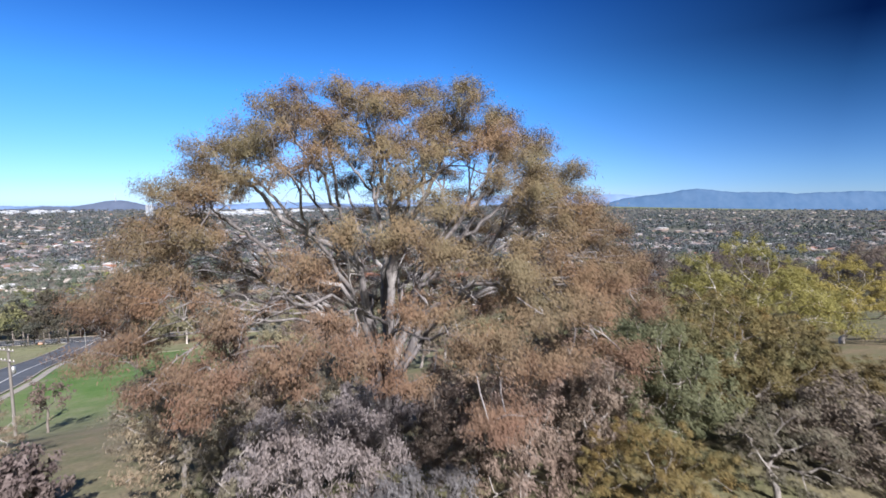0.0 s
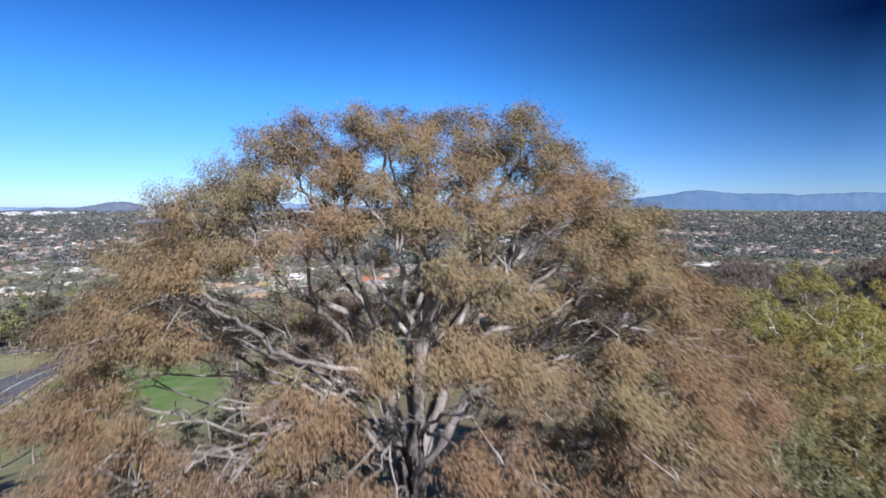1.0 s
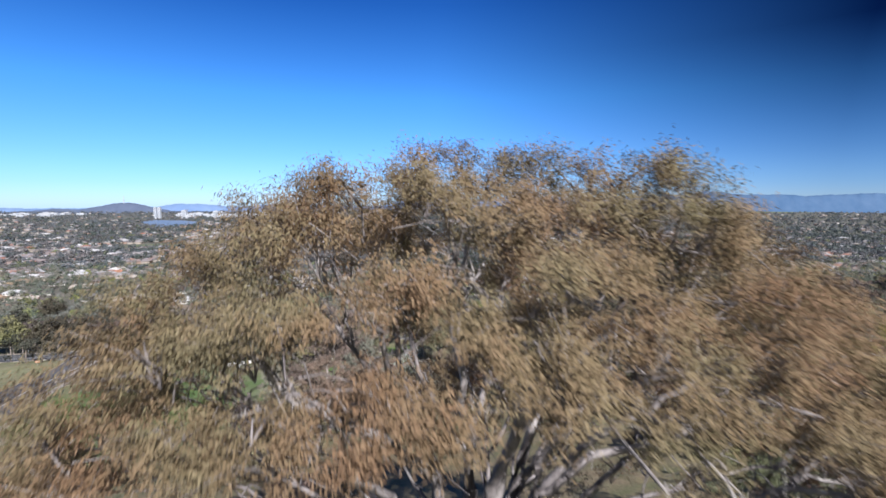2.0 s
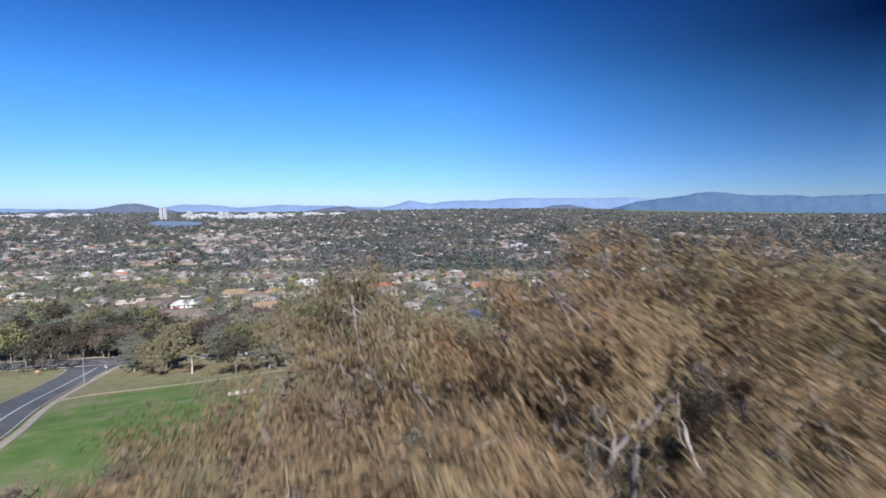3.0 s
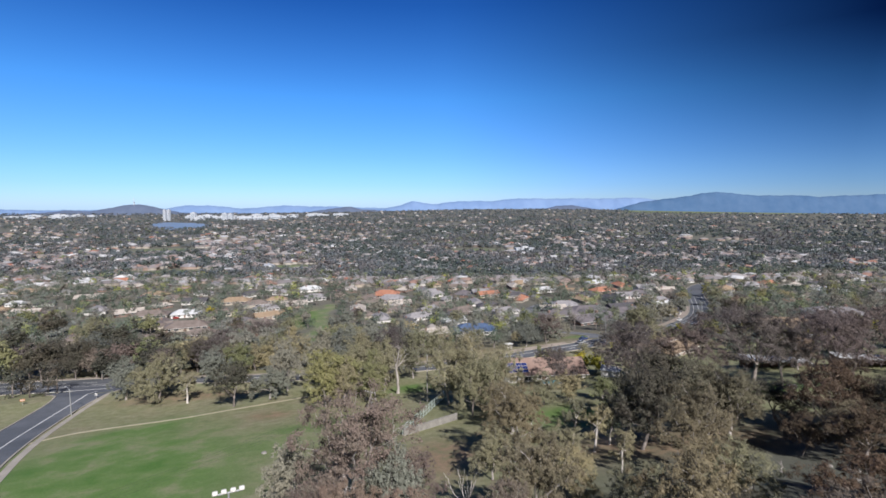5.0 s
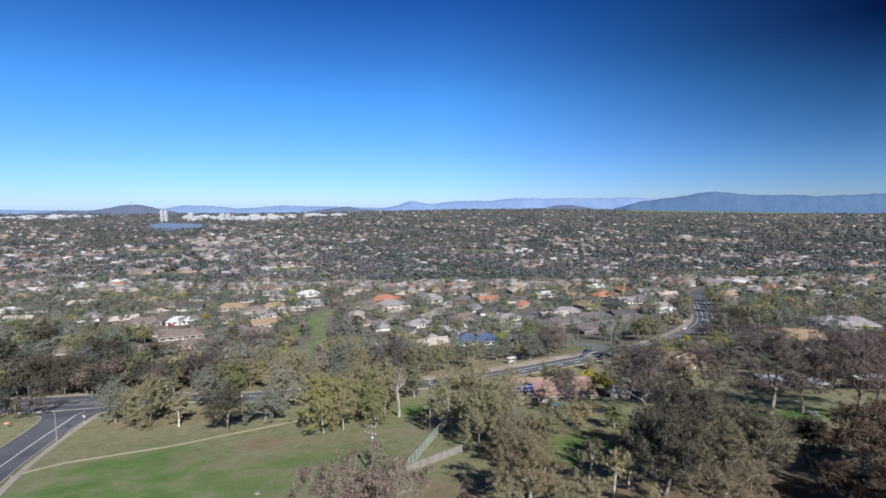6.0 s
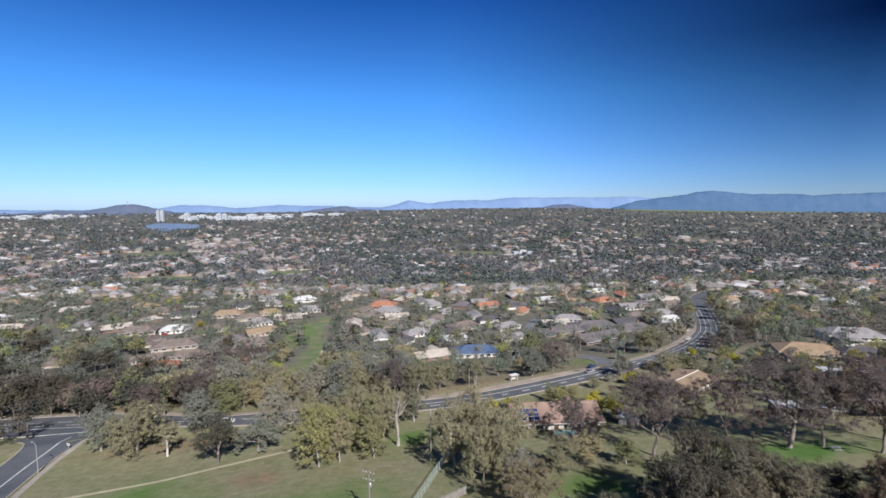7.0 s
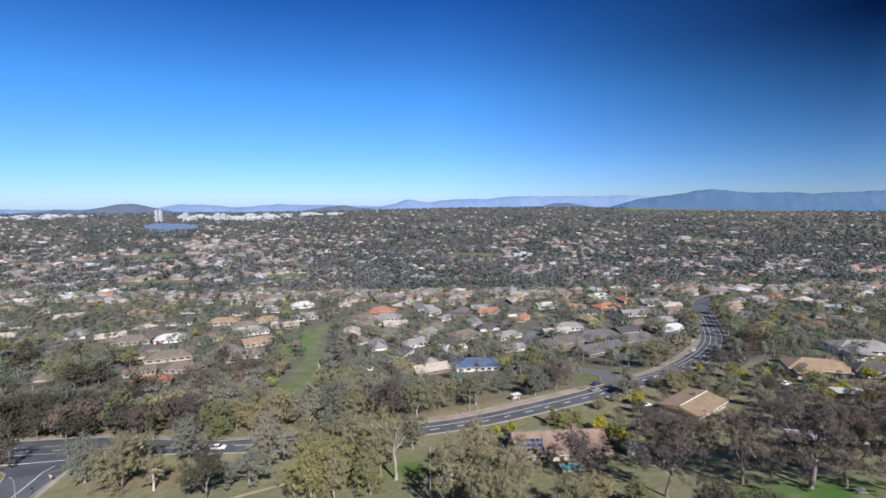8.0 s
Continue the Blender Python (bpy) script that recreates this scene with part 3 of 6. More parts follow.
def leaf_cards(rng, centres, length, width, droop, bias=1.0):
    """Narrow pointed leaves at the given centres, hanging, and turned roughly to face out of their tuft."""
    n = len(centres)
    nor = rng.normal(0, 1, (n, 3))
    if centres.shape[1] == 6:
        nor = nor * 0.42 + centres[:, 3:] * bias + np.array([0, 0, 0.25 * bias])
        centres = centres[:, :3]
    nor /= np.linalg.norm(nor, axis=1)[:, None] + 1e-9
    a = rng.normal(0, 1, (n, 3))
    a[:, 2] -= droop
    a -= nor * np.sum(a * nor, axis=1)[:, None]
    a /= np.linalg.norm(a, axis=1)[:, None] + 1e-9
    b = np.cross(nor, a)
    L = (length * rng.uniform(0.6, 1.35, n))[:, None]
    W = (width * rng.uniform(0.6, 1.35, n))[:, None]
    v = np.stack([centres - a * L * 0.4 + b * W * 0.5, centres + a * L * 0.6, centres - a * L * 0.4 - b * W * 0.5], 1).reshape(-1, 3)
    return v, np.arange(3 * n).reshape(-1, 3)


def puff(rng, centre, r, n, flat=0.65, hollow=0.35):
    """Points scattered through a flattened tuft, denser towards its upper skin, each with its outward way."""
    d = rng.normal(0, 1, (n, 3))
    d /= np.linalg.norm(d, axis=1)[:, None]
    d[:, 2] = np.where(d[:, 2] < -0.2, d[:, 2] * 0.6, d[:, 2])
    rad = r * (hollow + (1 - hollow) * rng.random(n) ** 0.6)[:, None]
    lump = 1 + 0.25 * np.sin(d[:, :1] * 5 + centre[0]) * np.cos(d[:, 1:2] * 4 + centre[1])
    return np.concatenate([centre + d * rad * lump * np.array([1, 1, flat]), d], 1)


def crown_points(rng, radius, z0, z1, n, bottom=-0.25, inner=0.2, gap=0.0):
    """Tuft centres over a broken crown: a few rounded heads of unlike height about the middle."""
    k = 4 if n < 30 else 6
    spin = rng.uniform(0, 6.28)
    heads = []
    for j in range(k):
        a = spin + j * 6.283 / (k - 1) + rng.normal(0, 0.25)
        off = 0.0 if j == 0 else radius * rng.uniform(0.45, 0.62)
        top = z1 if j == 0 else z0 + (z1 - z0) * rng.uniform(0.5, 0.92)
        r = radius * rng.uniform(0.36, 0.5)
        rz = (z1 - z0) * rng.uniform(0.28, 0.4)
        heads.append((np.array([off * math.cos(a), off * math.sin(a), top - rz]), r, rz))
    out = []
    tries = 0
    while len(out) < n and tries < 20000:
        tries += 1
        c, r, rz = heads[rng.integers(k)]
        d = rng.normal(0, 1, 3)
        d /= np.linalg.norm(d)
        if d[2] < bottom - 0.2 and rng.random() > 0.35:
            continue
        q = rng.uniform(0.2, 0.75) if rng.random() < inner else rng.uniform(0.8, 1.0)
        p = c + d * q * np.array([r, r, rz * (1.0 if d[2] > 0 else 1.5)])
        if p[2] < z0 or any(np.linalg.norm(p - q2) < gap for q2 in out):
            continue
        out.append(p)
    return np.array(out)


SIZES = {}


def gum_tree(name, seed, height, radius, fork, tufts, tuft_r, leaves, leaf, leaf_mat, bark_mat, label, sides=5, limbs=True, bottom=-0.25, inner=0.2, low=0.3, trunk_r=None, droop=0.8, gap=0.0, bare=0, flat=0.82, full=True, group=""):
    """One tree with its trunk, main limbs and crown, standing at the origin."""
    rng = np.random.default_rng(seed)
    root = new(name)
    root.empty_display_size = 0.5
    tagged(root, label, "tree", group)
    targets = crown_points(rng, radius * 0.9, height * low, height - tuft_r * 0.6, tufts, bottom, inner, gap)
    tr = trunk_r or height * 0.022
    top = np.array([rng.normal(0, 0.03) * height, rng.normal(0, 0.03) * height, height * fork])
    stem = bend(rng, (0, 0, -0.6), top, np.array([0, 0, 1.0]), 7, 0.015)
    rad = np.linspace(tr * 1.0, tr * 0.8, 7)
    rad[0] *= 1.7
    rad[1] *= 1.15
    runs = []
    w = stem[-1] - stem[-2]
    branch_out(rng, stem[-1], w / np.linalg.norm(w), targets, tr * 0.8, 0, runs, 0, 0.035)
    lines = [(stem, rad)]
    if limbs:
        part("trunk", tube_mesh("trunk", lines, sides + 2, bark_mat), None, root)
        for i in sorted({r[3] for r in runs}):
            part("limb", tube_mesh("limb", [(p, q) for p, q, d, k in runs if k == i], sides, bark_mat), None, root)
    else:
        part("trunk", tube_mesh("trunk", lines + [(p, q) for p, q, d, k in runs], sides, bark_mat), None, root)
    keep = targets[bare:] if bare else targets
    if leaves:
        pts = []
        for c in keep:
            big, m = tuft_r * rng.uniform(0.7, 1.25), 6
            for _ in range(m):
                # small hanging sprays make up each tuft
                o = rng.normal(0, 0.5 * big, 3) * np.array([1, 1, flat])
                pts.append(puff(rng, c + o, big * rng.uniform(0.3, 0.56), int(leaves * rng.uniform(0.6, 1.4) / m) + 1, 1.15, 0.1))
        pts = np.concatenate(pts)
        out = (pts[:, :3] - np.array([0, 0, height * 0.55])) / np.array([radius, radius, height * 0.45])
        pts[:, 3:] = pts[:, 3:] * 0.7 + 0.4 * out / (np.linalg.norm(out, axis=1)[:, None] + 1e-6)
        # broad inner sprays close the heart of the crown
        heart = np.repeat(keep * np.array([0.75, 0.75, 0.95]), 2, axis=0) + rng.normal(0, tuft_r * 0.25, (2 * len(keep), 3))
        if leaf[0] < 0.25 or not full:
            heart = heart[:0]
        v, f = joined([leaf_cards(rng, pts, leaf[0], leaf[1], droop, 0.75), leaf_cards(rng, heart, tuft_r * 0.6, tuft_r * 0.4, 0.8)])
        part("crown", mesh_np("crown", v, f, leaf_mat), None, root)
    SIZES[root.name] = (height, radius * 2)
    return root


PLANTED = {}


def plant(root, x, y, h=None, w=None, turn=None, sink=0.15):
    PLANTED.setdefault(root.name, (root, []))[1].append((x, y, h, w, turn, sink))


def plant_all(seed=4):
    """Sets every tree in its place: the first on itself, the rest as copies."""
    rng = random.Random(seed)
    for root, spots in PLANTED.values():
        H, W = SIZES[root.name]
        ms = []
        for x, y, h, w, turn, sink in spots:
            sz = (h or H) / H
            sx = (w / W) if w else sz
            ms.append(pose(x, y, gz(x, y) - sink, 0, 0, rng.uniform(0, 360) if turn is None else turn) @ Matrix.Diagonal((sx, sx, sz, 1)))
        for m in ms[1:]:
            copy_thing(root, m)
        root.matrix_basis = ms[0]


# the big domed gum that the camera rises over
def big_gum():
    rng = np.random.default_rng(11)
    root = new("eucalyptus_tree")
    tagged(root, "huge domed eucalyptus with rusty olive leaves and pale forked limbs", "tree")
    base = np.array([0.9, 23.0, gz(0.9, 23.0)])
    root.location = base
    H, R = 64.8 - base[2], 11.2
    tips, size = [], []
    # clumps over the whole dome, with openings where the stems and the sky show through
    holes = [(-6.3, 2.0, 1.9), (-4.2, 3.8, 1.5), (-0.5, -7.2, 1.3), (-2.2, -7.7, 1.4), (3.2, -6.6, 1.0), (-2.7, 6.0, 1.6), (3.8, 4.0, 1.3), (-5.9, 5.0, 1.9), (1.6, 6.6, 1.2)]
    tries = 0
    while len(tips) < 330 and tries < 60000:
        tries += 1
        d = rng.normal(0, 1, 3)
        d /= np.linalg.norm(d)
        if d[2] < 0.05:
            continue
        k = rng.uniform(0.87, 0.965)
        p = np.array([d[0] * R * k, d[1] * R * k, 1.75 + d[2] * (H - 1.75) * k])
        # the top breaks into separate heads
        p[2] -= 0.32 * (1 - math.sin(1.15 * p[0] + 0.6) * math.cos(0.95 * p[1])) * d[2]
        # the crown falls away behind on one side and stands fuller on the other
        if p[1] > 1.0 and p[0] < 2:
            p[2] -= min(3.8, 0.85 * (p[1] - 1.0)) * min(1.0, (2.0 - p[0]) / 2)
        if p[0] > 3 and p[1] > -2:
            p[2] += 0.25
        way = math.atan2(p[1], p[0])
        if p[2] < 4.3 + 0.14 * max(0.0, -p[1]) + 0.5 * math.sin(3 * way + 1.0) + 0.4 * math.sin(7 * way) + (0.8 if p[0] > 4 and p[1] < 0 else 0.0) + (1.7 if p[0] < -7 else 1.2 if p[0] > 7.2 else 0.0):
            continue
        if any((p[0] - hx) ** 2 + (p[1] - hy) ** 2 < hr * hr for hx, hy, hr in holes) and p[2] > 7:
            continue
        # the middle of the front is thin, so that the fan of stems lies open
        if p[1] < -2.5 and abs(p[0] - 0.5) < 5.5 and p[2] < 11.3 and rng.random() < 0.5:
            continue
        # the far side is thin too
        if p[1] > 2 and -1 < p[0] < 2 and rng.random() < 0.4:
            continue
        r = rng.uniform(0.72, 1.22)
        if any(np.linalg.norm(p - q) < 0.655 * (r + rq) for q, rq in zip(tips, size)):
            continue
        tips.append(p)
        size.append(r)
    near = [sum(np.linalg.norm(p - q) < 2.6 for q in tips) for p in tips]
    tips, size = [p for p, k in zip(tips, near) if k > 4], [r for r, k in zip(size, near) if k > 4]
    shell = len(tips)
    tries = 0
    while len(tips) < shell + 45 and tries < 60000:
        tries += 1
        d = rng.normal(0, 1, 3)
        d /= np.linalg.norm(d)
        if d[2] < 0.0:
            continue
        k = rng.uniform(0.5, 0.82)
        p = np.array([d[0] * R * k, d[1] * R * k, 1.4 + d[2] * (H - 1.75) * k])
        if p[2] > 9.5 or p[2] < 5.8 + 0.19 * max(0.0, -p[1]) or (p[1] < 1 and abs(p[0] - 0.4) < 2.6) or any(np.linalg.norm(p - q) < 1.2 for q in tips):
            continue
        tips.append(p)
        size.append(rng.uniform(0.55, 0.85))
    tips = np.array(tips)
    # several stems rise from one base and fork again and again
    parts = split_targets(rng, np.array([0, 0, -1.0]), tips, 15)
    foot = bend(rng, (0, 0, -0.8), (0, 0, 1.1), np.array([0, 0, 1.0]), 6, 0.01)
    part("trunk", tube_mesh("trunk", [(foot, [0.95, 0.8, 0.68, 0.62, 0.58, 0.5])], 12, BARK_GREY), None, root, "dark fissured trunk base")
    for i, g in enumerate(parts):
        c = g.mean(0)
        node = np.array([c[0] * 0.2, c[1] * 0.2, 1.4 + c[2] * 0.44])
        p = bend(rng, (0, 0, 0.4), node, np.array([0, 0, 0.75]), 8, 0.02)
        r1 = (0.17 if c[2] > 8 else 0.12) * (len(g) / 30) ** 0.5
        runs = []
        w = p[-1] - p[-2]
        branch_out(rng, p[-1], w / np.linalg.norm(w), g, r1, 1, runs, i, 0.04, 0.1)
        # thin dead twigs inside the crown
        twigs = []
        for q, rr, d, k in runs:
            for _ in range(3):
                a = q[rng.integers(1, len(q))]
                e = a * np.array([0.97, 0.97, 0.97]) + rng.normal(0, 0.4, 3) * np.array([1, 1, 0.5]) + np.array([0, 0, 0.2])
                if e[2] > H * 0.86:
                    continue
                twigs.append((bend(rng, a, e, np.array([0, 0, 1.0]), 4, 0.06), np.linspace(0.018, 0.006, 4)))
        part("limb", tube_mesh("limb", [(p, np.linspace(r1 * 1.35, r1, 8))] + [(q, np.maximum(rr * 0.95, 0.02)) for q, rr, d, k in runs] + twigs, 7, BARK_GUM), None, root, "pale grey forked limb")
    # each clump is a flat-topped fan of twigs with narrow leaves hanging along them
    pts, stalks = [], []
    for j, c in enumerate(tips):
        inside = j >= shell
        r = size[j] * (0.9 if inside else 1.1)
        radial = np.array([c[0], c[1], 0.0]) / (np.hypot(c[0], c[1]) + 1e-6)
        a = c - np.array([0, 0, 0.55 * r]) - radial * 0.25 * r
        m = 12 if inside else 22
        d = rng.normal(0, 1, (m, 3)) + np.array([0, 0, 0.45]) + radial * 0.25
        d /= np.linalg.norm(d, axis=1)[:, None]
        ends = c + d * (r * rng.uniform(0.6, 1.0, m))[:, None] * np.array([1, 1, 0.55])
        n = int((1200 if inside else 2900) * r * r / m)
        for e in ends:
            t = rng.uniform(0.35, 1.04, n) ** 0.8
            at = a + (e - a) * t[:, None] + np.array([0, 0, 0.16 * r]) * (4 * t * (1 - t))[:, None]
            at = at + rng.normal(0, 0.085 * r + 0.02, (n, 3)) - np.array([0, 0, 0.06])
            pts.append(np.concatenate([at, np.repeat((e - c)[None] / r, n, axis=0)], 1))
        for e in ends[:7]:
            stalks.append((bend(rng, a, e - np.array([0, 0, 0.05]), np.array([0, 0, 0.6]), 4, 0.05), np.linspace(0.014, 0.005, 4)))
    part("twigwork", tube_mesh("twigwork", stalks, 4, BARK_GUM), None, root, "thin pale leaf-bearing twigs")
    pts = np.concatenate(pts)
    keep = ((pts[:, 0] / (R + 0.3)) ** 2 + (pts[:, 1] / (R + 0.3)) ** 2 + (np.maximum(pts[:, 2] - 1.75, 0) / (H - 1.5)) ** 2) < 1.08
    pts = pts[keep]
    out = pts[:, :3] / np.array([R, R, H])
    pts[:, 3:] = pts[:, 3:] * 0.5 + 0.55 * out / (np.linalg.norm(out, axis=1)[:, None] + 1e-6)
    v, f = leaf_cards(rng, pts, 0.085, 0.022, 1.0, 1.0)
    part("crown", mesh_np("crown", v, f, LEAF_MAIN), None, root, "rusty olive hanging leaves")
    return root


big_gum()

OLIVE = gum_tree("eucalyptus_tree", 21, 16, 5.2, 0.28, 50, 1.4, 300, (0.32, 0.115), LEAF_OLIVE, BARK_PALE, "olive eucalyptus with a ragged rounded crown and pale trunk", gap=0.9, low=0.16, bottom=-0.6, trunk_r=0.24)
OLIVE_B = gum_tree("eucalyptus_tree", 22, 15, 6.2, 0.2, 58, 1.45, 300, (0.32, 0.115), LEAF_OLIVE, BARK_GREY, "broad olive-brown eucalyptus with several rising limbs", gap=0.9, low=0.16, bottom=-0.55, trunk_r=0.24)
GREY = gum_tree("eucalyptus_tree", 23, 14, 6.0, 0.2, 60, 1.45, 210, (0.4, 0.155), LEAF_GREY, BARK_PALE, "dense grey-green eucalyptus with a rounded crown", bottom=-0.55, gap=0.8, low=0.16)
RUST = gum_tree("eucalyptus_tree", 24, 18, 7.0, 0.2, 88, 1.3, 400, (0.25, 0.085), LEAF_RUST, BARK_PALE, "eucalyptus with a dusty rust-pink crown and pale forked limbs", gap=0.95, bottom=-0.5, full=False)
PLUM = gum_tree("eucalyptus_tree", 25, 19, 7.4, 0.2, 84, 1.3, 430, (0.22, 0.08), LEAF_PLUM, BARK_GREY, "spreading eucalyptus with a sparse plum-brown crown", full=False, gap=0.95, bottom=-0.05, trunk_r=0.3)
GREEN = gum_tree("eucalyptus_tree", 26, 13, 4.4, 0.2, 52, 1.25, 300, (0.3, 0.11), LEAF_GREEN, BARK_PALE, "upright eucalyptus with yellow-green leaves", bottom=-0.8, gap=0.7, low=0.12, trunk_r=0.2)
SLIM = gum_tree("eucalyptus_tree", 27, 10, 2.8, 0.45, 16, 1.0, 230, (0.3, 0.1), LEAF_OLIVE, BARK_WHITE, "slender young eucalyptus with a white trunk", gap=0.7)
DARKG = gum_tree("eucalyptus_tree", 28, 16, 7.0, 0.18, 74, 1.45, 290, (0.32, 0.115), LEAF_SHADED, BARK_GREY, "large dense olive eucalyptus with shade painted into its leaves", bottom=-0.45, gap=0.9)
DEAD = gum_tree("dead_tree", 30, 18, 4.4, 0.42, 44, 0.5, 0, (0.4, 0.1), LEAF_OLIVE, BARK_BONE, "bare dead grey-white tree with broken limbs", low=0.42, trunk_r=0.36, bottom=-0.4)
WATTLE = gum_tree("wattle_bush", 31, 4.5, 2.6, 0.12, 26, 0.75, 120, (0.35, 0.13), LEAF_LIME, BARK_GREY, "bright yellow-green flowering wattle bush", limbs=False, bottom=-0.6, gap=0.5)
SHRUB = gum_tree("shrub", 32, 3.4, 2.3, 0.12, 24, 0.75, 120, (0.34, 0.12), LEAF_PLUM, BARK_GREY, "dense reddish-brown shrub on the dry hillside", limbs=False, bottom=-0.6, gap=0.5)
BROWN = gum_tree("eucalyptus_tree", 29, 13, 6.4, 0.2, 66, 1.3, 380, (0.25, 0.09), LEAF_BROWN, BARK_GREY, "eucalyptus with a dark rusty-brown crown", gap=0.9, bottom=-0.4)
HAZEL = gum_tree("eucalyptus_tree", 47, 14, 5.6, 0.24, 70, 1.25, 400, (0.25, 0.09), LEAF_HAZEL, BARK_PALE, "tall eucalyptus with a warm brownish-olive crown", gap=0.9, bottom=-0.4, full=False)
THIN = gum_tree("eucalyptus_tree", 33, 8, 3.0, 0.35, 22, 0.8, 90, (0.34, 0.1), LEAF_PLUM, BARK_GREY, "small half-bare eucalyptus with a brownish crown", bottom=-0.05, gap=0.7)

BARE = gum_tree("dead_tree", 34, 7, 3.0, 0.15, 26, 0.4, 0, (0.4, 0.1), LEAF_OLIVE, BARK_WHITE, "small leafless tree with a fan of pale branches", low=0.6, trunk_r=0.14, bottom=0.1)
YELLOW_TOP = gum_tree("eucalyptus_tree", 35, 9, 5.0, 0.2, 56, 1.0, 1100, (0.12, 0.042), LEAF_YELLOW, BARK_WHITE, "eucalyptus with yellow-green tops over bare white limbs", bottom=-0.05, gap=1.05, low=0.3, inner=0.0, trunk_r=0.2, droop=1.0, flat=0.75, bare=10)
BRONZE = gum_tree("eucalyptus_tree", 36, 8, 4.6, 0.2, 64, 0.8, 800, (0.125, 0.042), LEAF_BRONZE, BARK_PALE, "bronze-green bushy eucalyptus on the slope", bottom=-0.45, gap=0.9, low=0.15, trunk_r=0.16, droop=1.0)
SAGE = gum_tree("eucalyptus_tree", 48, 7, 3.2, 0.2, 60, 0.7, 600, (0.115, 0.038), LEAF_SAGE_GREEN, BARK_WHITE, "slender sage-green eucalyptus with a white trunk", bottom=-0.45, gap=0.6, low=0.15, trunk_r=0.11, droop=1.0)
MAUVE = gum_tree("shrub", 37, 3.4, 2.6, 0.12, 40, 0.62, 420, (0.10, 0.04), LEAF_MAUVE, BARK_GREY, "dense mauve-grey shrub under the big eucalyptus", limbs=False, bottom=-0.6, gap=0.4, low=0.1)

SAPLING = gum_tree("eucalyptus_tree", 39, 5.6, 2.0, 0.3, 34, 0.5, 330, (0.10, 0.034), LEAF_SAGE, BARK_PALE, "young eucalyptus with sparse sage and pinkish leaves", limbs=False, bottom=-0.6, gap=0.5, low=0.12, droop=1.2)
PINK = gum_tree("shrub", 40, 4.4, 2.0, 0.12, 44, 0.55, 420, (0.10, 0.034), LEAF_PINK, BARK_PALE, "tall dusty-pink shrub under the big eucalyptus", limbs=False, bottom=-0.6, gap=0.4, low=0.08, droop=1.2)
RED_SHRUB = gum_tree("shrub", 38, 3.4, 2.6, 0.12, 40, 0.62, 420, (0.12, 0.045), LEAF_RUST, BARK_GREY, "dense rusty-red shrub on the dry slope", limbs=False, bottom=-0.6, gap=0.4, low=0.1)

# trees round the meadow and the junction
plant(GREY, -101.6, 174.7, 14, 13)
plant(OLIVE_B, -88.8, 170.1, 16, 16)
plant(SLIM, -79.4, 168.4, 11.2, 8)
plant(DARKG, -62.5, 160.7, 14.2, 13)
plant(GREY, -53.2, 178.1, 17.9, 13.5)
plant(GREY, -55.0, 167.6, 10, 13)
plant(GREY, -80, 187, 14, 13)
plant(OLIVE, -94, 185, 11, 13)
plant(GREEN, -35.1, 153.1, 18, 12.4)
plant(OLIVE, -30.8, 155.5, 13.9, 8.3)
plant(GREEN, -32.7, 165, 13.9, 13.9)
plant(GREEN, -22.6, 157, 12.6, 9)
plant(OLIVE, -40.7, 180.8, 13, 13)
plant(OLIVE_B, -34.7, 188, 13, 16)
plant(DEAD, -17.4, 165, 17.2, 10.4)
plant(OLIVE, -3.2, 146.3, 18.5, 13)
plant(OLIVE_B, 1.1, 155.5, 17.5, 14)
plant(OLIVE, 5.0, 144.5, 17.5, 13)
plant(OLIVE_B, 10.0, 150, 15, 13)
plant(HAZEL, 8.9, 119.9, 12, 10.7)
plant(HAZEL, 7.0, 103, 13.3, 12)
plant(PLUM, 26.0, 157.3, 12.6, 14)
plant(PLUM, 47.1, 160.6, 15.3, 17)
plant(PLUM, 56.4, 160.1, 13, 12)
plant(PLUM, 40.6, 145, 20, 18)
plant(PLUM, 58.3, 148, 18, 17.5)
plant(PLUM, 70, 144, 22, 27)
plant(PLUM, 76.5, 143, 18.5, 16)
plant(PLUM, 84, 137, 20, 18)
plant(PLUM, 92, 142, 20, 17)
plant(RUST, -14.5, 82.5, 19.6, 18)
plant(GREY, -24, 88.9, 11, 9)
plant(PLUM, -7.6, 86, 9, 8)
plant(BARE, -1.9, 83.4, 7, 6)
plant(HAZEL, 5.2, 77, 13, 9)
plant(OLIVE, 2.5, 96, 9, 7)
plant(SLIM, 17.8, 109.9, 9.4, 5)
plant(SLIM, 20.1, 105.2, 9.5, 5.6)
plant(SLIM, 23.5, 108.4, 7.5, 4.4)
plant(SLIM, 20.5, 94.5, 8, 4)
plant(DARKG, 27.5, 104.5, 15, 13)
plant(DARKG, 34, 115.9, 16.4, 13)
plant(HAZEL, 38.5, 110.5, 14.5, 14)
plant(HAZEL, 42.9, 107, 13.5, 11)
plant(HAZEL, 34.5, 101, 12.5, 10)
plant(BROWN, 56, 103.5, 13, 14)
plant(BROWN, 46.5, 96, 6.7, 7.5)
plant(HAZEL, 27.7, 89.3, 10.8, 10)
plant(OLIVE_B, 27.4, 79.8, 8.5, 10)
plant(OLIVE_B, 16.8, 78, 7.5, 9)
plant(THIN, -43, 61, 7.8, 5.5)
plant(THIN, -20.7, 61.5, 12.2, 4.2)
plant(RUST, -39.6, 74.0, 4.9, 6.5)
plant(SHRUB, -37, 44, 4, 6)
plant(GREY, -29, 33, 7, 9)
# the slope beside the big tree
plant(YELLOW_TOP, 24.6, 36, 9.4, 11.5)
plant(YELLOW_TOP, 36.3, 41.5, 7.6, 12)
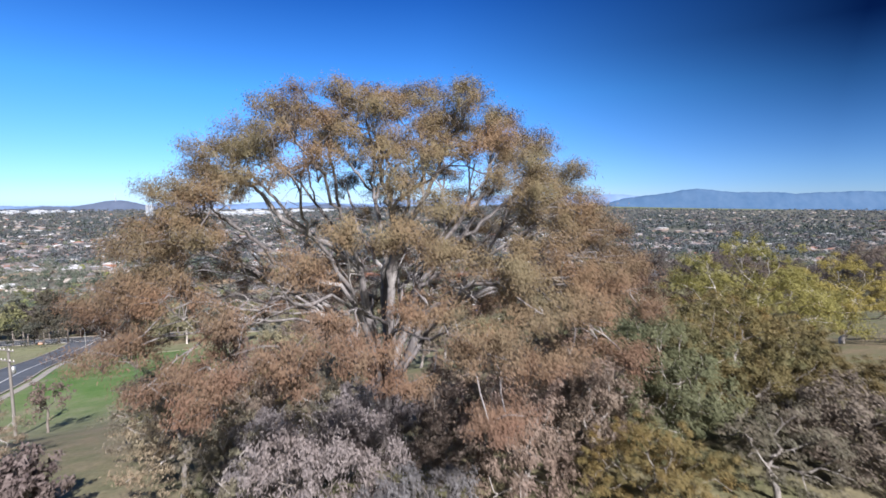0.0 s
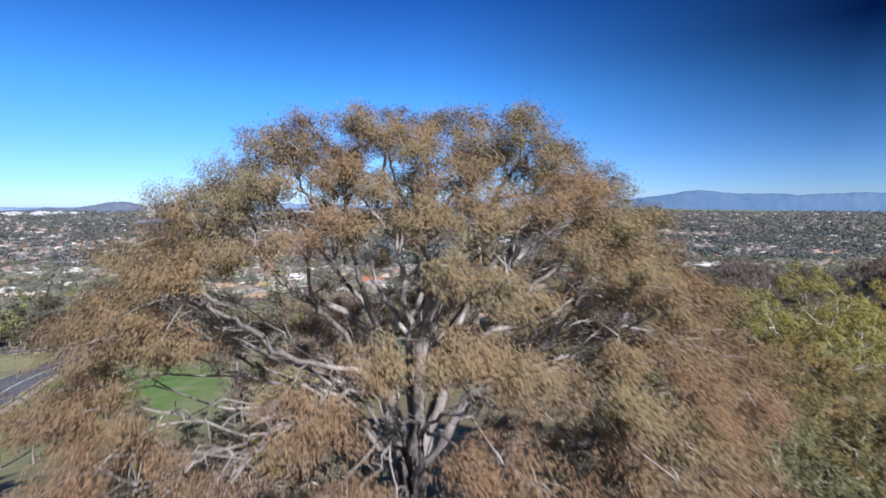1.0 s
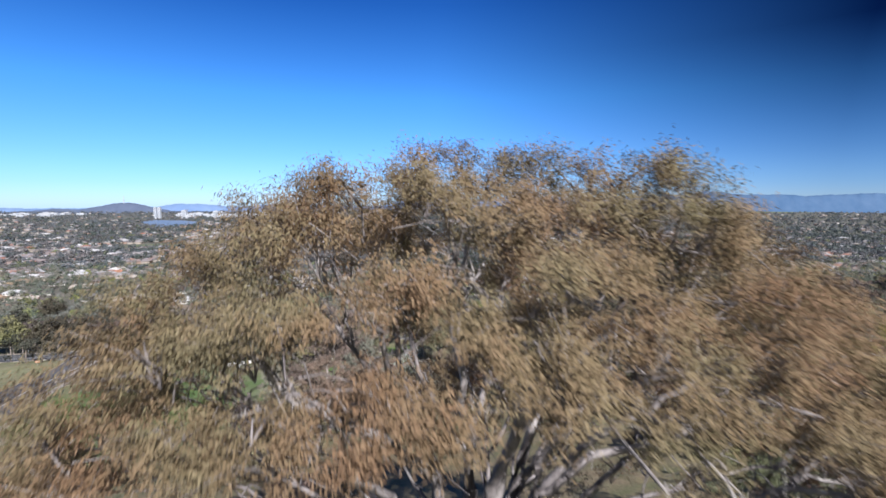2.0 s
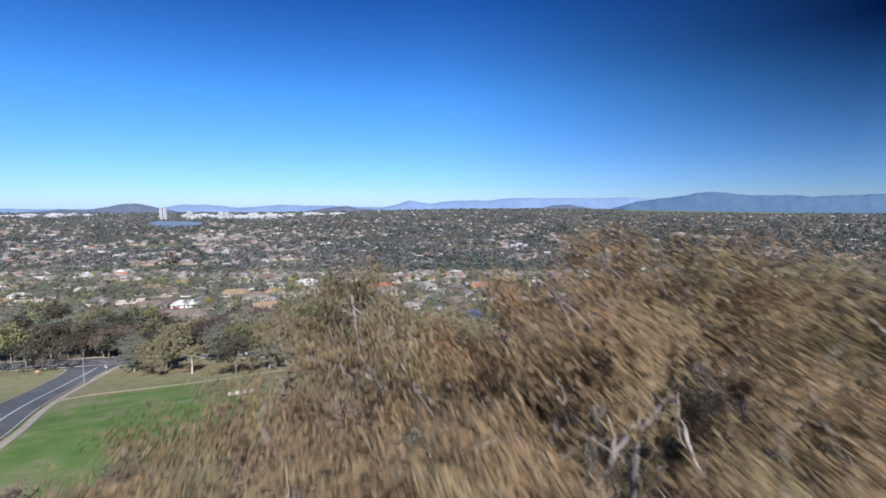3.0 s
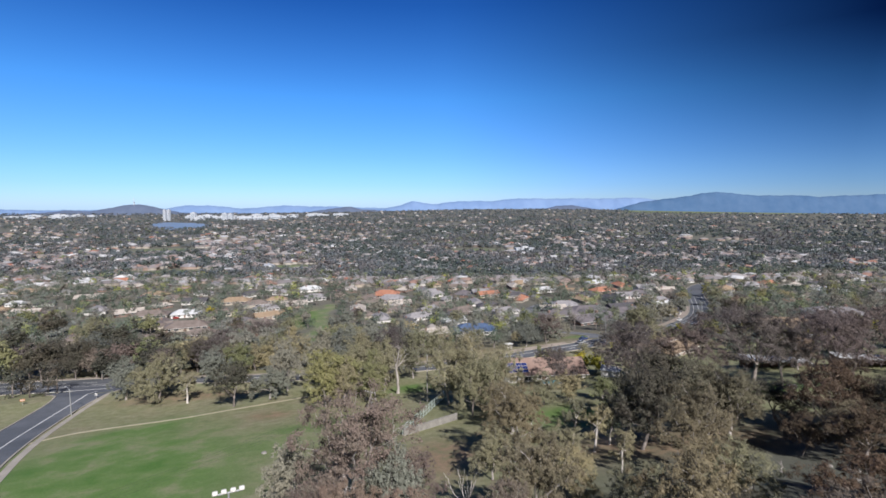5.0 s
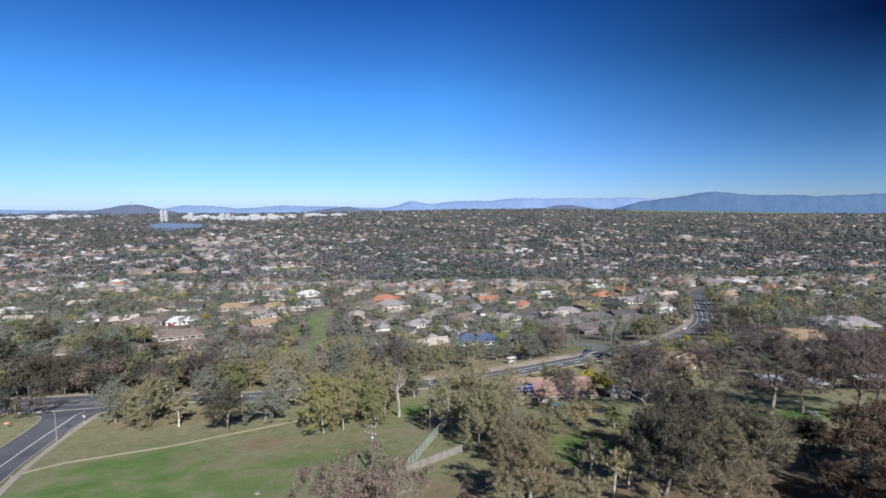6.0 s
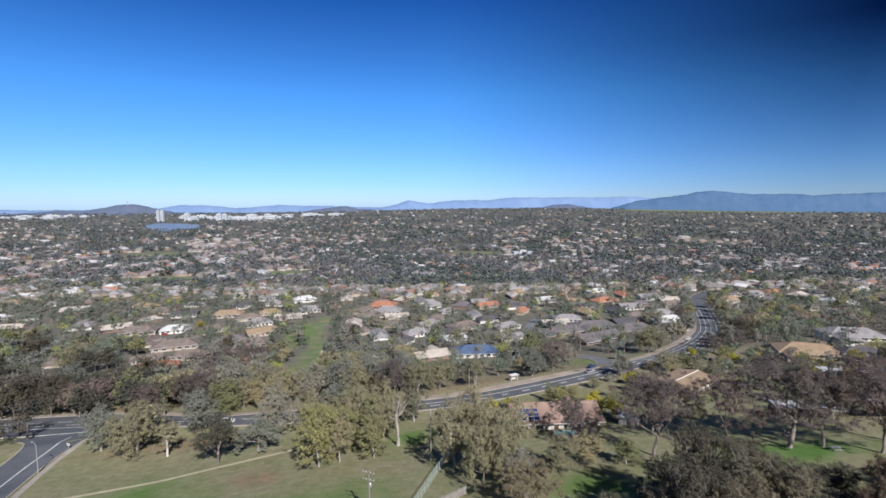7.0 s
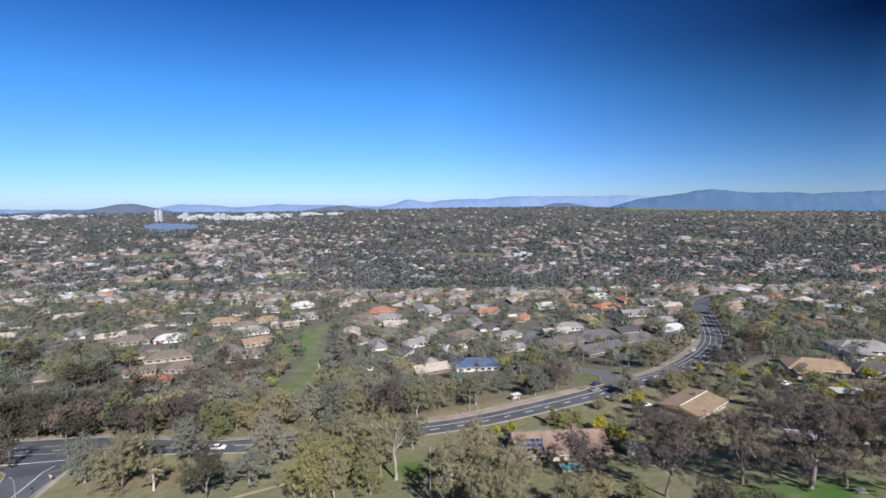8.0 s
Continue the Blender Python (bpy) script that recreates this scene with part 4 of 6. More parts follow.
plant(BRONZE, 20.4, 31.5, 5.9, 9)
plant(BRONZE, 15.6, 26.5, 5.4, 8)
plant(BRONZE, 14.2, 21.0, 6.0, 7.4)
plant(GREEN, 18.5, 44, 5.4, 7)
plant(OLIVE, 24.5, 49.5, 7.4, 7)
plant(RED_SHRUB, 15.2, 17.0, 3.5, 5.4)
plant(PINK, 5.4, 16.9, 4.8, 4.4)
plant(PINK, 8.0, 18.6, 4.8, 4.2)
plant(PINK, 3.2, 19.4, 3.6, 3.6)
plant(BRONZE, 8.6, 15.2, 3.0, 4.6)
plant(BRONZE, 17.5, 22.4, 5.0, 6.0)
plant(BRONZE, 18.8, 18.6, 4.0, 5.5)
plant(SAPLING, 12.4, 15.8, 3.2, 3.6)
plant(SAPLING, 9.8, 25.5, 5.4, 5.0)
plant(RED_SHRUB, 17.6, 15.6, 3.2, 4.8)
plant(MAUVE, -2.2, 18.4, 3.2, 4.0)
for x, y, h, w, k in ((-6.6, 22.6, 5.0, 4.6, 0), (-3.8, 21.4, 5.2, 4.4, 1), (-1.4, 20.8, 4.2, 3.8, 0), (5.8, 20.4, 4.8, 4.2, 0), (4.0, 24.8, 4.6, 4.4, 1), (-2.6, 25.6, 4.8, 4.6, 0), (8.4, 22.4, 5.4, 4.6, 1), (-9.6, 25.0, 5.0, 4.8, 0), (-9.0, 30.0, 5.2, 5.0, 0), (-6.6, 33.0, 5.4, 5.0, 1), (-11.6, 28.6, 4.4, 4.6, 0), (-3.4, 31.0, 5.0, 4.8, 0), (5.0, 31.5, 5.2, 5.0, 0), (7.2, 26.6, 5.0, 5.0, 0)):
    plant((SAPLING, PINK)[k], x, y, h, w)
plant(SAPLING, -5.6, 19.2, 5.6, 4.4)
plant(SHRUB, -9.9, 17.8, 2.7, 3.0)
plant(SAPLING, -3.2, 17.4, 3.6, 3.4)
plant(SAGE, 11.0, 19.2, 5.4, 5.2)
plant(SAGE, 11.4, 24.0, 6.4, 6)
plant(SAGE, 13.0, 28.5, 6.6, 6)
plant(BRONZE, -4.8, 26, 4.2, 6)
plant(MAUVE, -0.2, 16.8, 4.0, 5.4)
plant(MAUVE, 2.4, 14.2, 2.4, 4.0)
plant(MAUVE, 0.6, 18.6, 4.2, 4.6)
plant(OLIVE_B, 32, 52, 8.5, 10)
plant(RUST, 24, 60, 10, 9)
plant(OLIVE, -12, 52, 8.5, 8)
plant(PLUM, 40, 60, 10, 11)
plant(WATTLE, -14, 33, 2.2, 3)
plant(SAPLING, -20.5, 27.5, 4.2, 5.0)
plant(MAUVE, -22.5, 26, 3.2, 5.0)
# the row between the dead tree and the road
for k, (x, y, h, w) in enumerate(((-30, 180, 15, 12), (-22, 183, 15.5, 12), (-14.5, 187, 13.5, 11), (-39, 186, 13, 12), (-25, 172, 14.5, 9.5), (-46, 188, 12, 12), (-21.7, 168.5, 15, 10))):
    plant((OLIVE, OLIVE_B, OLIVE, GREY, GREEN, OLIVE_B, OLIVE)[k], x, y, h, w)
plant(BROWN, 32, 69, 9, 11)
plant(BROWN, 44, 70, 9, 11)
plant(BROWN, 70, 99, 13, 13)
plant(DARKG, 46, 112, 11, 11)
plant(DARKG, 28, 113, 12, 11)
plant(HAZEL, 52, 96, 8.5, 9)
plant(BROWN, 58, 88, 9, 10)
plant(BROWN, 50.5, 90.5, 8.5, 10)
plant(DARKG, 61, 96, 11, 12)
plant(DARKG, 55, 113, 9, 11)
plant(BROWN, 63, 107, 12, 12)
plant(BROWN, 79, 108, 13, 13)
plant(HAZEL, 15.3, 66.5, 13.5, 10)
# the tall trees before the garden house
plant(OLIVE, 6.5, 138, 15.5, 10)
plant(OLIVE_B, 19, 140, 8.5, 9)
plant(OLIVE, 25.5, 143, 8, 8)
plant(OLIVE_B, 2, 134, 15, 10)
plant(GREEN, 33, 141, 6.5, 7)
plant(GREY, 9, 131, 9, 8)
plant(DARKG, 44, 119, 12, 12)
# the clump below the crest
plant(RUST, -13.5, 73, 10.5, 9.5)
plant(RUST, -7.5, 69, 10.0, 9)
plant(PLUM, -19, 76.5, 9, 8)
plant(GREY, -2.5, 67, 8.5, 8)
plant(RUST, 1.5, 70, 9.5, 8)
plant(GREY, -9.5, 77, 12, 8)
plant(THIN, -19.3, 60.2, 7.4, 4.6)
plant(SHRUB, -20.5, 66, 3.4, 5)
# the belt beyond the road
plant(GREY, -86.3, 230.2, 16, 13.4)
plant(GREY, -105.9, 233.7, 15.6, 18)
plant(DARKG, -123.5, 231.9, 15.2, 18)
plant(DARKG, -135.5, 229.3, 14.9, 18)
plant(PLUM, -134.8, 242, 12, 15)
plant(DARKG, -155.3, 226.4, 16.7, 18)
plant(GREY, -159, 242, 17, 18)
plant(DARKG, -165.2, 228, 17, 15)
plant(PLUM, -97.6, 277.1, 16, 18)
plant(OLIVE_B, -203.9, 302, 17, 20)
plant(OLIVE_B, -94.7, 309, 13, 18)
plant(PLUM, -23, 213, 15, 16)
plant(OLIVE_B, -6.5, 221, 13, 13)
plant(OLIVE, -14.5, 215.5, 15, 13)
plant(OLIVE, 7, 225.5, 13, 12)
plant(GREY, 31, 234.5, 13, 12)
plant(PLUM, 40.5, 239, 15, 13.5)
plant(OLIVE_B, -36, 216, 13, 16)
plant(GREY, 36, 243, 9, 11)
plant(GREY, 44, 252, 11, 13)
plant(GREY, 52, 262, 10, 12)
# bushes by the houses
for x, y, h in ((126.1, 242.3, 5.5), (138.3, 232.6, 5.5), (133.3, 212.3, 5.5), (128.8, 197.2, 6.5), (122, 206, 5), (43, 177.2, 6), (65.2, 218.8, 4.6), (42, 192, 5), (16, 196, 4), (11, 195, 3.6), (118, 244, 5), (160, 232, 5.5), (168, 224, 6), (176, 228, 5.5), (108, 258, 4), (85, 305, 5), (100, 318, 5), (-190, 415, 6), (64, 218, 5), (180, 236, 5)):
    plant(WATTLE, x, y, h, h * 1.25)
for i, (x, y, h) in enumerate(((36, 206, 4.5), (50, 215, 5.5), (58, 223, 4), (68, 229, 6), (80, 237, 5), (88, 244, 4.5), (95, 238, 7), (84, 226, 6), (101, 253, 4), (75, 220, 6), (92, 214, 8), (60, 199, 5.5), (104, 230, 6.5), (112, 240, 5.5), (100, 206, 8), (52, 202, 4.5), (6, 186, 5), (14, 186, 4.5), (40, 181, 5.5), (48, 190, 6), (54, 186, 7), (118, 226, 7), (130, 234, 5.5), (110, 216, 8), (128, 218, 9), (140, 226, 6))):
    plant((GREEN, OLIVE, GREY, PLUM, OLIVE_B, DARKG)[i % 6], x, y, h, h * 1.05)
for i, (x, y, h) in enumerate(((25, 262, 7), (33, 268, 9), (40, 276, 9), (18, 256, 5), (8, 250, 4.5), (0, 262, 4.5), (-8, 257, 5), (48, 270, 9), (30, 256, 6), (13, 268, 4.5), (-16, 266, 5), (-4, 246, 5.5), (22, 246, 5), (55, 282, 8), (44, 290, 7), (-20, 250, 6), (60, 300, 7), (36, 300, 6))):
    plant((GREY, GREY, OLIVE, GREY, PLUM, GREEN)[i % 6], x, y, h, h * 1.05)
plant(GREEN, 33, 199, 6, 10)
plant(GREEN, 61, 208, 6, 6)
plant(GREEN, 114.9, 244.5, 9, 8)
plant(GREEN, 36.6, 199.9, 5.4, 9)
plant(GREY, 65.4, 229.7, 9.5, 10)
plant(OLIVE, 86, 235, 9.5, 13)
plant(OLIVE_B, 96, 276, 14, 17)
plant(PLUM, 136.2, 271.9, 10, 16)
plant(PLUM, 120, 262, 9, 13)
plant(DARKG, 150, 290, 14, 17)

# woods, thinned out where the roads, houses and lawns lie
HOUSE_SPOTS = [("rose", 25.4, 176, 24), ("tan", 78.4, 206.5, 19.4), ("blue", 13, 297, 22), ("slate", 69, 350, 29), ("slate", 98, 368, 30), ("slate", 117, 350, 28), ("slate", 86, 324, 29), ("tan", 153, 248, 24), ("grey", 200, 281, 26), ("char", 169, 240, 15), ("cream", -11, 294, 18), ("terra", -58, 490, 23), ("terra", 147, 489, 24), ("terra", 177, 527, 20), ("white", -201, 400, 20), ("brown", -226, 396, 24), ("brown", -174, 349, 26), ("brown", -150, 320, 19), ("grey", -147, 419, 19), ("tan", -132, 384, 21), ("tan", -187, 457, 24)]
HOUSE_SPOTS += [("cream", -243, 439, 16), ("terra", -377, 593, 23), ("grey", -47, 364, 19), ("grey", -22, 366, 18), ("char", -38, 312, 18), ("brown", -224, 315, 16), ("brown", 11, 385, 21), ("terra", 62, 447, 18), ("grey", 41, 381, 18), ("char", 0, 370, 14), ("cream", -98, 524, 20), ("white", -165, 669, 20), ("white", -256, 735, 28), ("grey", 156, 453, 20), ("tan", 112, 434, 20), ("cream", -41, 433, 19)]
fill = random.Random(77)
ROOF_PICK = ["terra", "brown", "brown", "brown", "brown", "grey", "grey", "grey", "grey", "grey", "char", "cream", "cream", "tan", "slate", "white"]


def free_of_roads(x, y, gap):
    q = Vector((x, y))
    return all(dist_line(q, r) > g + gap for r, g in ((MAIN_ROAD, 6.0), (SIDE_ROAD, 5.5), (CUL_ROAD, 4.5), (BACK_ROAD, 4.5)))


def in_oval(x, y, cx, cy, rx, ry):
    return ((x - cx) / rx) ** 2 + ((y - cy) / ry) ** 2 < 1


def lawn(x, y):
    return (225 < y < 452 and abs(x + 70 + 0.195 * (y - 270) + 3 * math.sin(y / 19)) < (13.5 if y < 330 else 10)) or in_oval(x, y, 62, 262, 12, 10) or in_oval(x, y, 95, 268, 18, 10) or in_oval(x, y, -370, 690, 45, 22) or in_oval(x, y, -230, 750, 40, 18)


tries = 0
while len(HOUSE_SPOTS) < 165 and tries < 9000:
    tries += 1
    y = 268 + 300 * fill.random()
    x = fill.uniform(-0.98, 0.98) * (y - 30)
    if not free_of_roads(x, y, 12) or (y < 335 and -45 < x < 130) or lawn(x, y) or (y < 470 and abs(x + 70 + 0.195 * (y - 270)) < 25) or (x < -0.58 * y and y < 375) or (x < -0.42 * y and fill.random() < 0.8) or (x + 126) * 0.332 - (y - 178) * 0.943 > -38:
        continue
    if any(math.hypot(x - h[1], y - h[2]) < 23 for h in HOUSE_SPOTS):
        continue
    HOUSE_SPOTS.append((fill.choice(ROOF_PICK), x, y, fill.uniform(15, 22)))

LIGHT = [
    gum_tree("garden_tree", 41, 13, 5.0, 0.25, 30, 1.5, 110, (0.6, 0.3), LEAF_OLIVE, BARK_GREY, "olive eucalyptus among suburban houses", sides=4, limbs=False, bottom=-0.4, gap=1.0),
    gum_tree("garden_tree", 42, 12, 5.4, 0.22, 32, 1.5, 110, (0.6, 0.3), LEAF_GREY, BARK_GREY, "grey-green eucalyptus with a rounded crown", sides=4, limbs=False, bottom=-0.4, gap=1.0),
    gum_tree("garden_tree", 43, 14, 5.6, 0.25, 30, 1.5, 95, (0.55, 0.25), LEAF_PLUM, BARK_PALE, "sparse plum-brown eucalyptus with pale limbs", sides=4, limbs=False, bottom=-0.2, gap=1.0),
    gum_tree("garden_tree", 44, 10, 4.0, 0.2, 26, 1.4, 110, (0.55, 0.3), LEAF_GREEN, BARK_GREY, "leafy green garden tree among houses", sides=4, limbs=False, bottom=-0.5, gap=0.9),
    gum_tree("garden_tree", 45, 13, 5.2, 0.25, 30, 1.5, 105, (0.6, 0.28), LEAF_RUST, BARK_GREY, "brownish eucalyptus with a ragged crown", sides=4, limbs=False, bottom=-0.3, gap=1.0),
    gum_tree("garden_tree", 46, 13, 5.2, 0.22, 32, 1.5, 110, (0.6, 0.3), LEAF_SHADED, BARK_GREY, "green eucalyptus with a dense crown and shade painted in", sides=4, limbs=False, bottom=-0.45, gap=1.0),
]
spots = [(x, y) for _, plots in PLANTED.values() for x, y, *_ in plots]


SHOWN = {1, 2, 3, 4, 5, 6, 7, 8, 9, 10, 14, 15, 16, 17, 19}


def by_house(x, y):
    """Whether a tall tree here would stand on a house or close in front of it."""
    for i, h in enumerate(HOUSE_SPOTS):
        front = 7 if i > 36 and h[1] < -0.36 * h[2] else 36 if i in (2, 10) else 28 if i in SHOWN else 20 if i < 37 else 18 if i % 2 else 12
        if abs(x - h[1]) < h[3] * 0.5 + 1.0 and -front < y - h[2] < 7.5:
            return True
    return False


def clear_spot(x, y, gap):
    if not free_of_roads(x, y, 2.5) or lawn(x, y) or by_house(x, y):
        return False
    return not any((x - p) ** 2 + (y - q) ** 2 < gap * gap for p, q in spots)


# the wooded belt along the far side of the road, then gardens
tries, made = 0, 0
while made < 150 and tries < 9000:
    tries += 1
    belt = made < 95
    y = fill.uniform(200, 300) if belt else fill.uniform(255, 400)
    x = fill.uniform(-1.0, -0.08) * (y + 5) if belt else fill.uniform(-0.95, 0.95) * y
    d = (x + 126) * 0.332 - (y - 178) * 0.943
    if d > -6 or (belt and d < -72) or not clear_spot(x, y, 7.0):
        continue
    spots.append((x, y))
    k = fill.random()
    n = 5 if k < (0.6 if x < -125 else 0.06) else 0 if k < (0.7 if x < -125 else 0.3) else 1 if k < (0.78 if x < -125 else 0.72) else 2 if k < 0.84 else 3 if k < 0.94 else 4
    h = fill.uniform(10, 17) if belt else fill.uniform(8, 15)
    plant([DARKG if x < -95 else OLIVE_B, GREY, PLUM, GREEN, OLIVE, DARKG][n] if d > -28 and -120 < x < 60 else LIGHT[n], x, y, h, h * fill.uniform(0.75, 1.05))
    made += 1
# both sides of the bend
for x, y in ((112, 268), (122, 284), (134, 296), (146, 310), (158, 330), (152, 344), (166, 372), (178, 398), (184, 420), (192, 452), (140, 330), (128, 312), (180, 340), (190, 360), (196, 384), (206, 402), (214, 424), (222, 446), (96, 282), (104, 296), (118, 300), (168, 318), (178, 326)):
    if clear_spot(x, y, 5.0):
        spots.append((x, y))
        h = fill.uniform(9, 15)
        plant(fill.choice([LIGHT[0], LIGHT[1], LIGHT[0], LIGHT[3]]), x, y, h, h * fill.uniform(0.75, 1.0))
# the close stand of trees on the slope
for x, y, h, w, kind in ((12, 88, 8, 9, 0), (22, 71, 6.5, 9, 1), (31, 66, 6, 8, 2), (64, 84, 8, 10, 2), (72, 92, 9, 11, 0), (66, 74, 8, 10, 1), (54, 66, 7, 9, 2), (13, 98, 9, 8, 2), (38, 60, 6, 8, 0), (20, 62, 6, 8, 0), (52.6, 127, 6.5, 11, 1), (41.6, 128.8, 9, 11, 0)):
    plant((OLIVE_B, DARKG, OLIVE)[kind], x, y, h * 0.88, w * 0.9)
    spots.append((x, y))
# trees across the lower slope beside the lawn
tries, made = 0, 0
while made < 34 and tries < 3000:
    tries += 1
    x, y = fill.uniform(85, 240), fill.uniform(70, 215)
    if x > y * 1.25 or not clear_spot(x, y, 8.0):
        continue
    spots.append((x, y))
    h = fill.uniform(11, 18)
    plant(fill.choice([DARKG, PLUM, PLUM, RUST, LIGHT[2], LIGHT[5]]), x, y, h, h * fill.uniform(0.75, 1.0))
    made += 1
plant_all()


def with_tone(me, tone):
    """Stores a hue value for each leaf of a wood."""
    at = me.attributes.new("tone", "FLOAT", "POINT")
    at.data.foreach_set("value", np.repeat(tone, 3).astype(np.float32))
    return me


def garden_woods():
    """Garden trees between the houses: ragged crowns of leaf sprays on short trunks."""
    rng = np.random.default_rng(15)
    vs, fine, dark, tr = [], [], [], []
    hues = {id(vs): [], id(fine): [], id(dark): []}
    taken = list(spots)
    count = 0
    for _ in range(14000):
        y = 165 + 490 * rng.random() ** 0.85
        x = rng.uniform(-1.0, 1.0) * (y + 10)
        d = (x + 126) * 0.332 - (y - 178) * 0.943
        if -30 < x < 92 and y < 290 and rng.random() < 0.3:
            continue
        if 92 < x < 190 and 200 < y < 264 and rng.random() < 0.45:
            continue
        if (d > -9 and not (x > 92 and y > 165)) or not free_of_roads(x, y, 2.5) or lawn(x, y):
            continue
        if by_house(x, y):
            continue
        if any((x - p) ** 2 + (y - q) ** 2 < (26 if d > -90 else 38) for p, q in taken):
            continue
        taken.append((x, y))
        near = d > -95
        z, h, w = gz(x, y), rng.uniform(7, 14) * (1.1 if near else 1.0), rng.uniform(6, 12)
        if 30 < x < 190 and 190 < y < 264:
            h, w = h * 0.5, w * 0.65
        n = 7
        tone = (rng.uniform(0, 1) if rng.random() < 0.7 else rng.uniform(0, 0.3)) * (0.8 if x < -95 and d > -140 else 1.0)
        cs = np.array([x, y, z + h * 0.54]) + rng.normal(0, 1, (n, 3)) * np.array([w * 0.24, w * 0.24, h * 0.18])
        for c in cs:
            spray = puff(rng, c, w * 0.27, 62 if near else 30, 0.85, 0.2)
            out = (spray[:, :3] - np.array([x, y, z + h * 0.55])) / np.array([w, w, h])
            spray[:, 3:] = spray[:, 3:] * 0.55 + 0.75 * out / (np.linalg.norm(out, axis=1)[:, None] + 1e-6)
            heap = dark if x < -95 and d > -140 else fine if near else vs
            heap.append(spray)
            hues[id(heap)].append(np.full(len(spray), tone))
        tr.append(([(x, y, z - 0.4), (x + 0.2, y, z + h * 0.3), (x, y + 0.3, z + h * 0.6)], [0.3, 0.22, 0.08]))
        count += 1
        if count >= 2250:
            break
    v, f = joined([leaf_cards(rng, np.concatenate(vs), 1.0, 0.62, 0.2), leaf_cards(rng, np.concatenate(fine), 0.66, 0.38, 0.3)])
    tagged(new("garden_woods", with_tone(mesh_np("garden_woods", v, f, LEAF_WOOD), np.concatenate(hues[id(vs)] + hues[id(fine)]))), "haze-tinted grey-green and brownish garden trees between suburban houses", "trees", kind="stuff")
    v, f = leaf_cards(rng, np.concatenate(dark), 0.66, 0.38, 0.3)
    tagged(new("roadside_woods", with_tone(mesh_np("roadside_woods", v, f, LEAF_BELT_SHADED), np.concatenate(hues[id(dark)]))), "green and brown trees of a dense roadside belt, shade painted in", "trees", kind="stuff")
    tagged(new("garden_trunks", tube_mesh("garden_trunks", tr, 4, BARK_GREY)), "thin grey trunks of the garden trees", "tree trunks", kind="stuff")


garden_woods()


def in_lake(x, y, k=1.0):
    return ((x + 1130 + 0.53 * (y - 2130)) / (130 * k)) ** 2 + ((y - 2130) / (330 * k)) ** 2 < 1


def plots(x, y):
    """How built-up the suburb is, from place to place."""
    return 0.6 * np.sin(x / 31 + 2 * np.sin(y / 83)) * np.sin(y / 47 + 1.7 * np.sin(x / 59)) + 0.35 * np.sin(x / 131 + y / 210 + 2 * np.sin(y / 340))


PARKS = [(-370, 680, 60, 42), (-230, 735, 50, 40), (60, 970, 75, 55), (-560, 1010, 90, 60)]


def far_woods():
    """The wooded suburb that runs to the horizon: ragged crowns of a few broad leaf sprays each."""
    rng = np.random.default_rng(5)
    n = 33000
    r = (600 ** -0.5 + rng.random(n) * (4650 ** -0.5 - 600 ** -0.5)) ** (-1 / 0.5)
    az = rng.uniform(-0.92, 0.92, n)
    x, y = r * np.tan(az) * 0.97, r
    ok = np.ones(n, bool)
    lake = in_lake(x, y, 0.86)
    open_land = (np.sin(x / 190 + 1.3) * np.sin(y / 260) > 0.9)
    ok &= ~lake & ~open_land & ((plots(x, y) < 0.2) | (rng.random(n) < 0.4)) & ((r > 1500) | (x > 0.2 * y) | (rng.random(n) < 0.72))
    for cx, cy, rx, ry in PARKS:
        ok &= ((x - cx) / rx) ** 2 + ((y - cy) / ry) ** 2 > 1
    ok &= ~((y > 3750) & (x > 0.38 * y))
    x, y, r = x[ok], y[ok], r[ok]
    n = len(x)
    z = ground_z(x, y)
    h = rng.uniform(6, 13, n)
    wid = rng.uniform(6, 12, n) * (1 + r / 2600)
    cards = np.where(r < 1300, 34, 14)
    idx = np.repeat(np.arange(n), cards)
    m = len(idx)
    d = rng.normal(0, 1, (m, 3))
    d /= np.linalg.norm(d, axis=1)[:, None]
    k = rng.random(m)[:, None] ** 0.5
    c = np.stack([x[idx], y[idx], z[idx] + h[idx] * 0.58], 1) + d * k * np.stack([wid[idx] * 0.46, wid[idx] * 0.46, h[idx] * 0.4], 1)
    size = wid[idx] * np.where(r[idx] < 1300, 0.23, 0.32)
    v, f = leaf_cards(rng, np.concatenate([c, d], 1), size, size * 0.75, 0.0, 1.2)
    # tree hues level out with distance, as haze would flatten them
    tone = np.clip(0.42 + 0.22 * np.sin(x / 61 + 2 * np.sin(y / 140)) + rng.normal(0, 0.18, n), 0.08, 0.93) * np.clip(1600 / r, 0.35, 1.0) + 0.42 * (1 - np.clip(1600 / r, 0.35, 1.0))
    tagged(new("distant_woods", with_tone(mesh_np("distant_woods", v, f, LEAF_HAZED), tone[idx])), "haze-tinted grey-green and brownish suburban trees running to the horizon", "trees", kind="stuff")


far_woods()

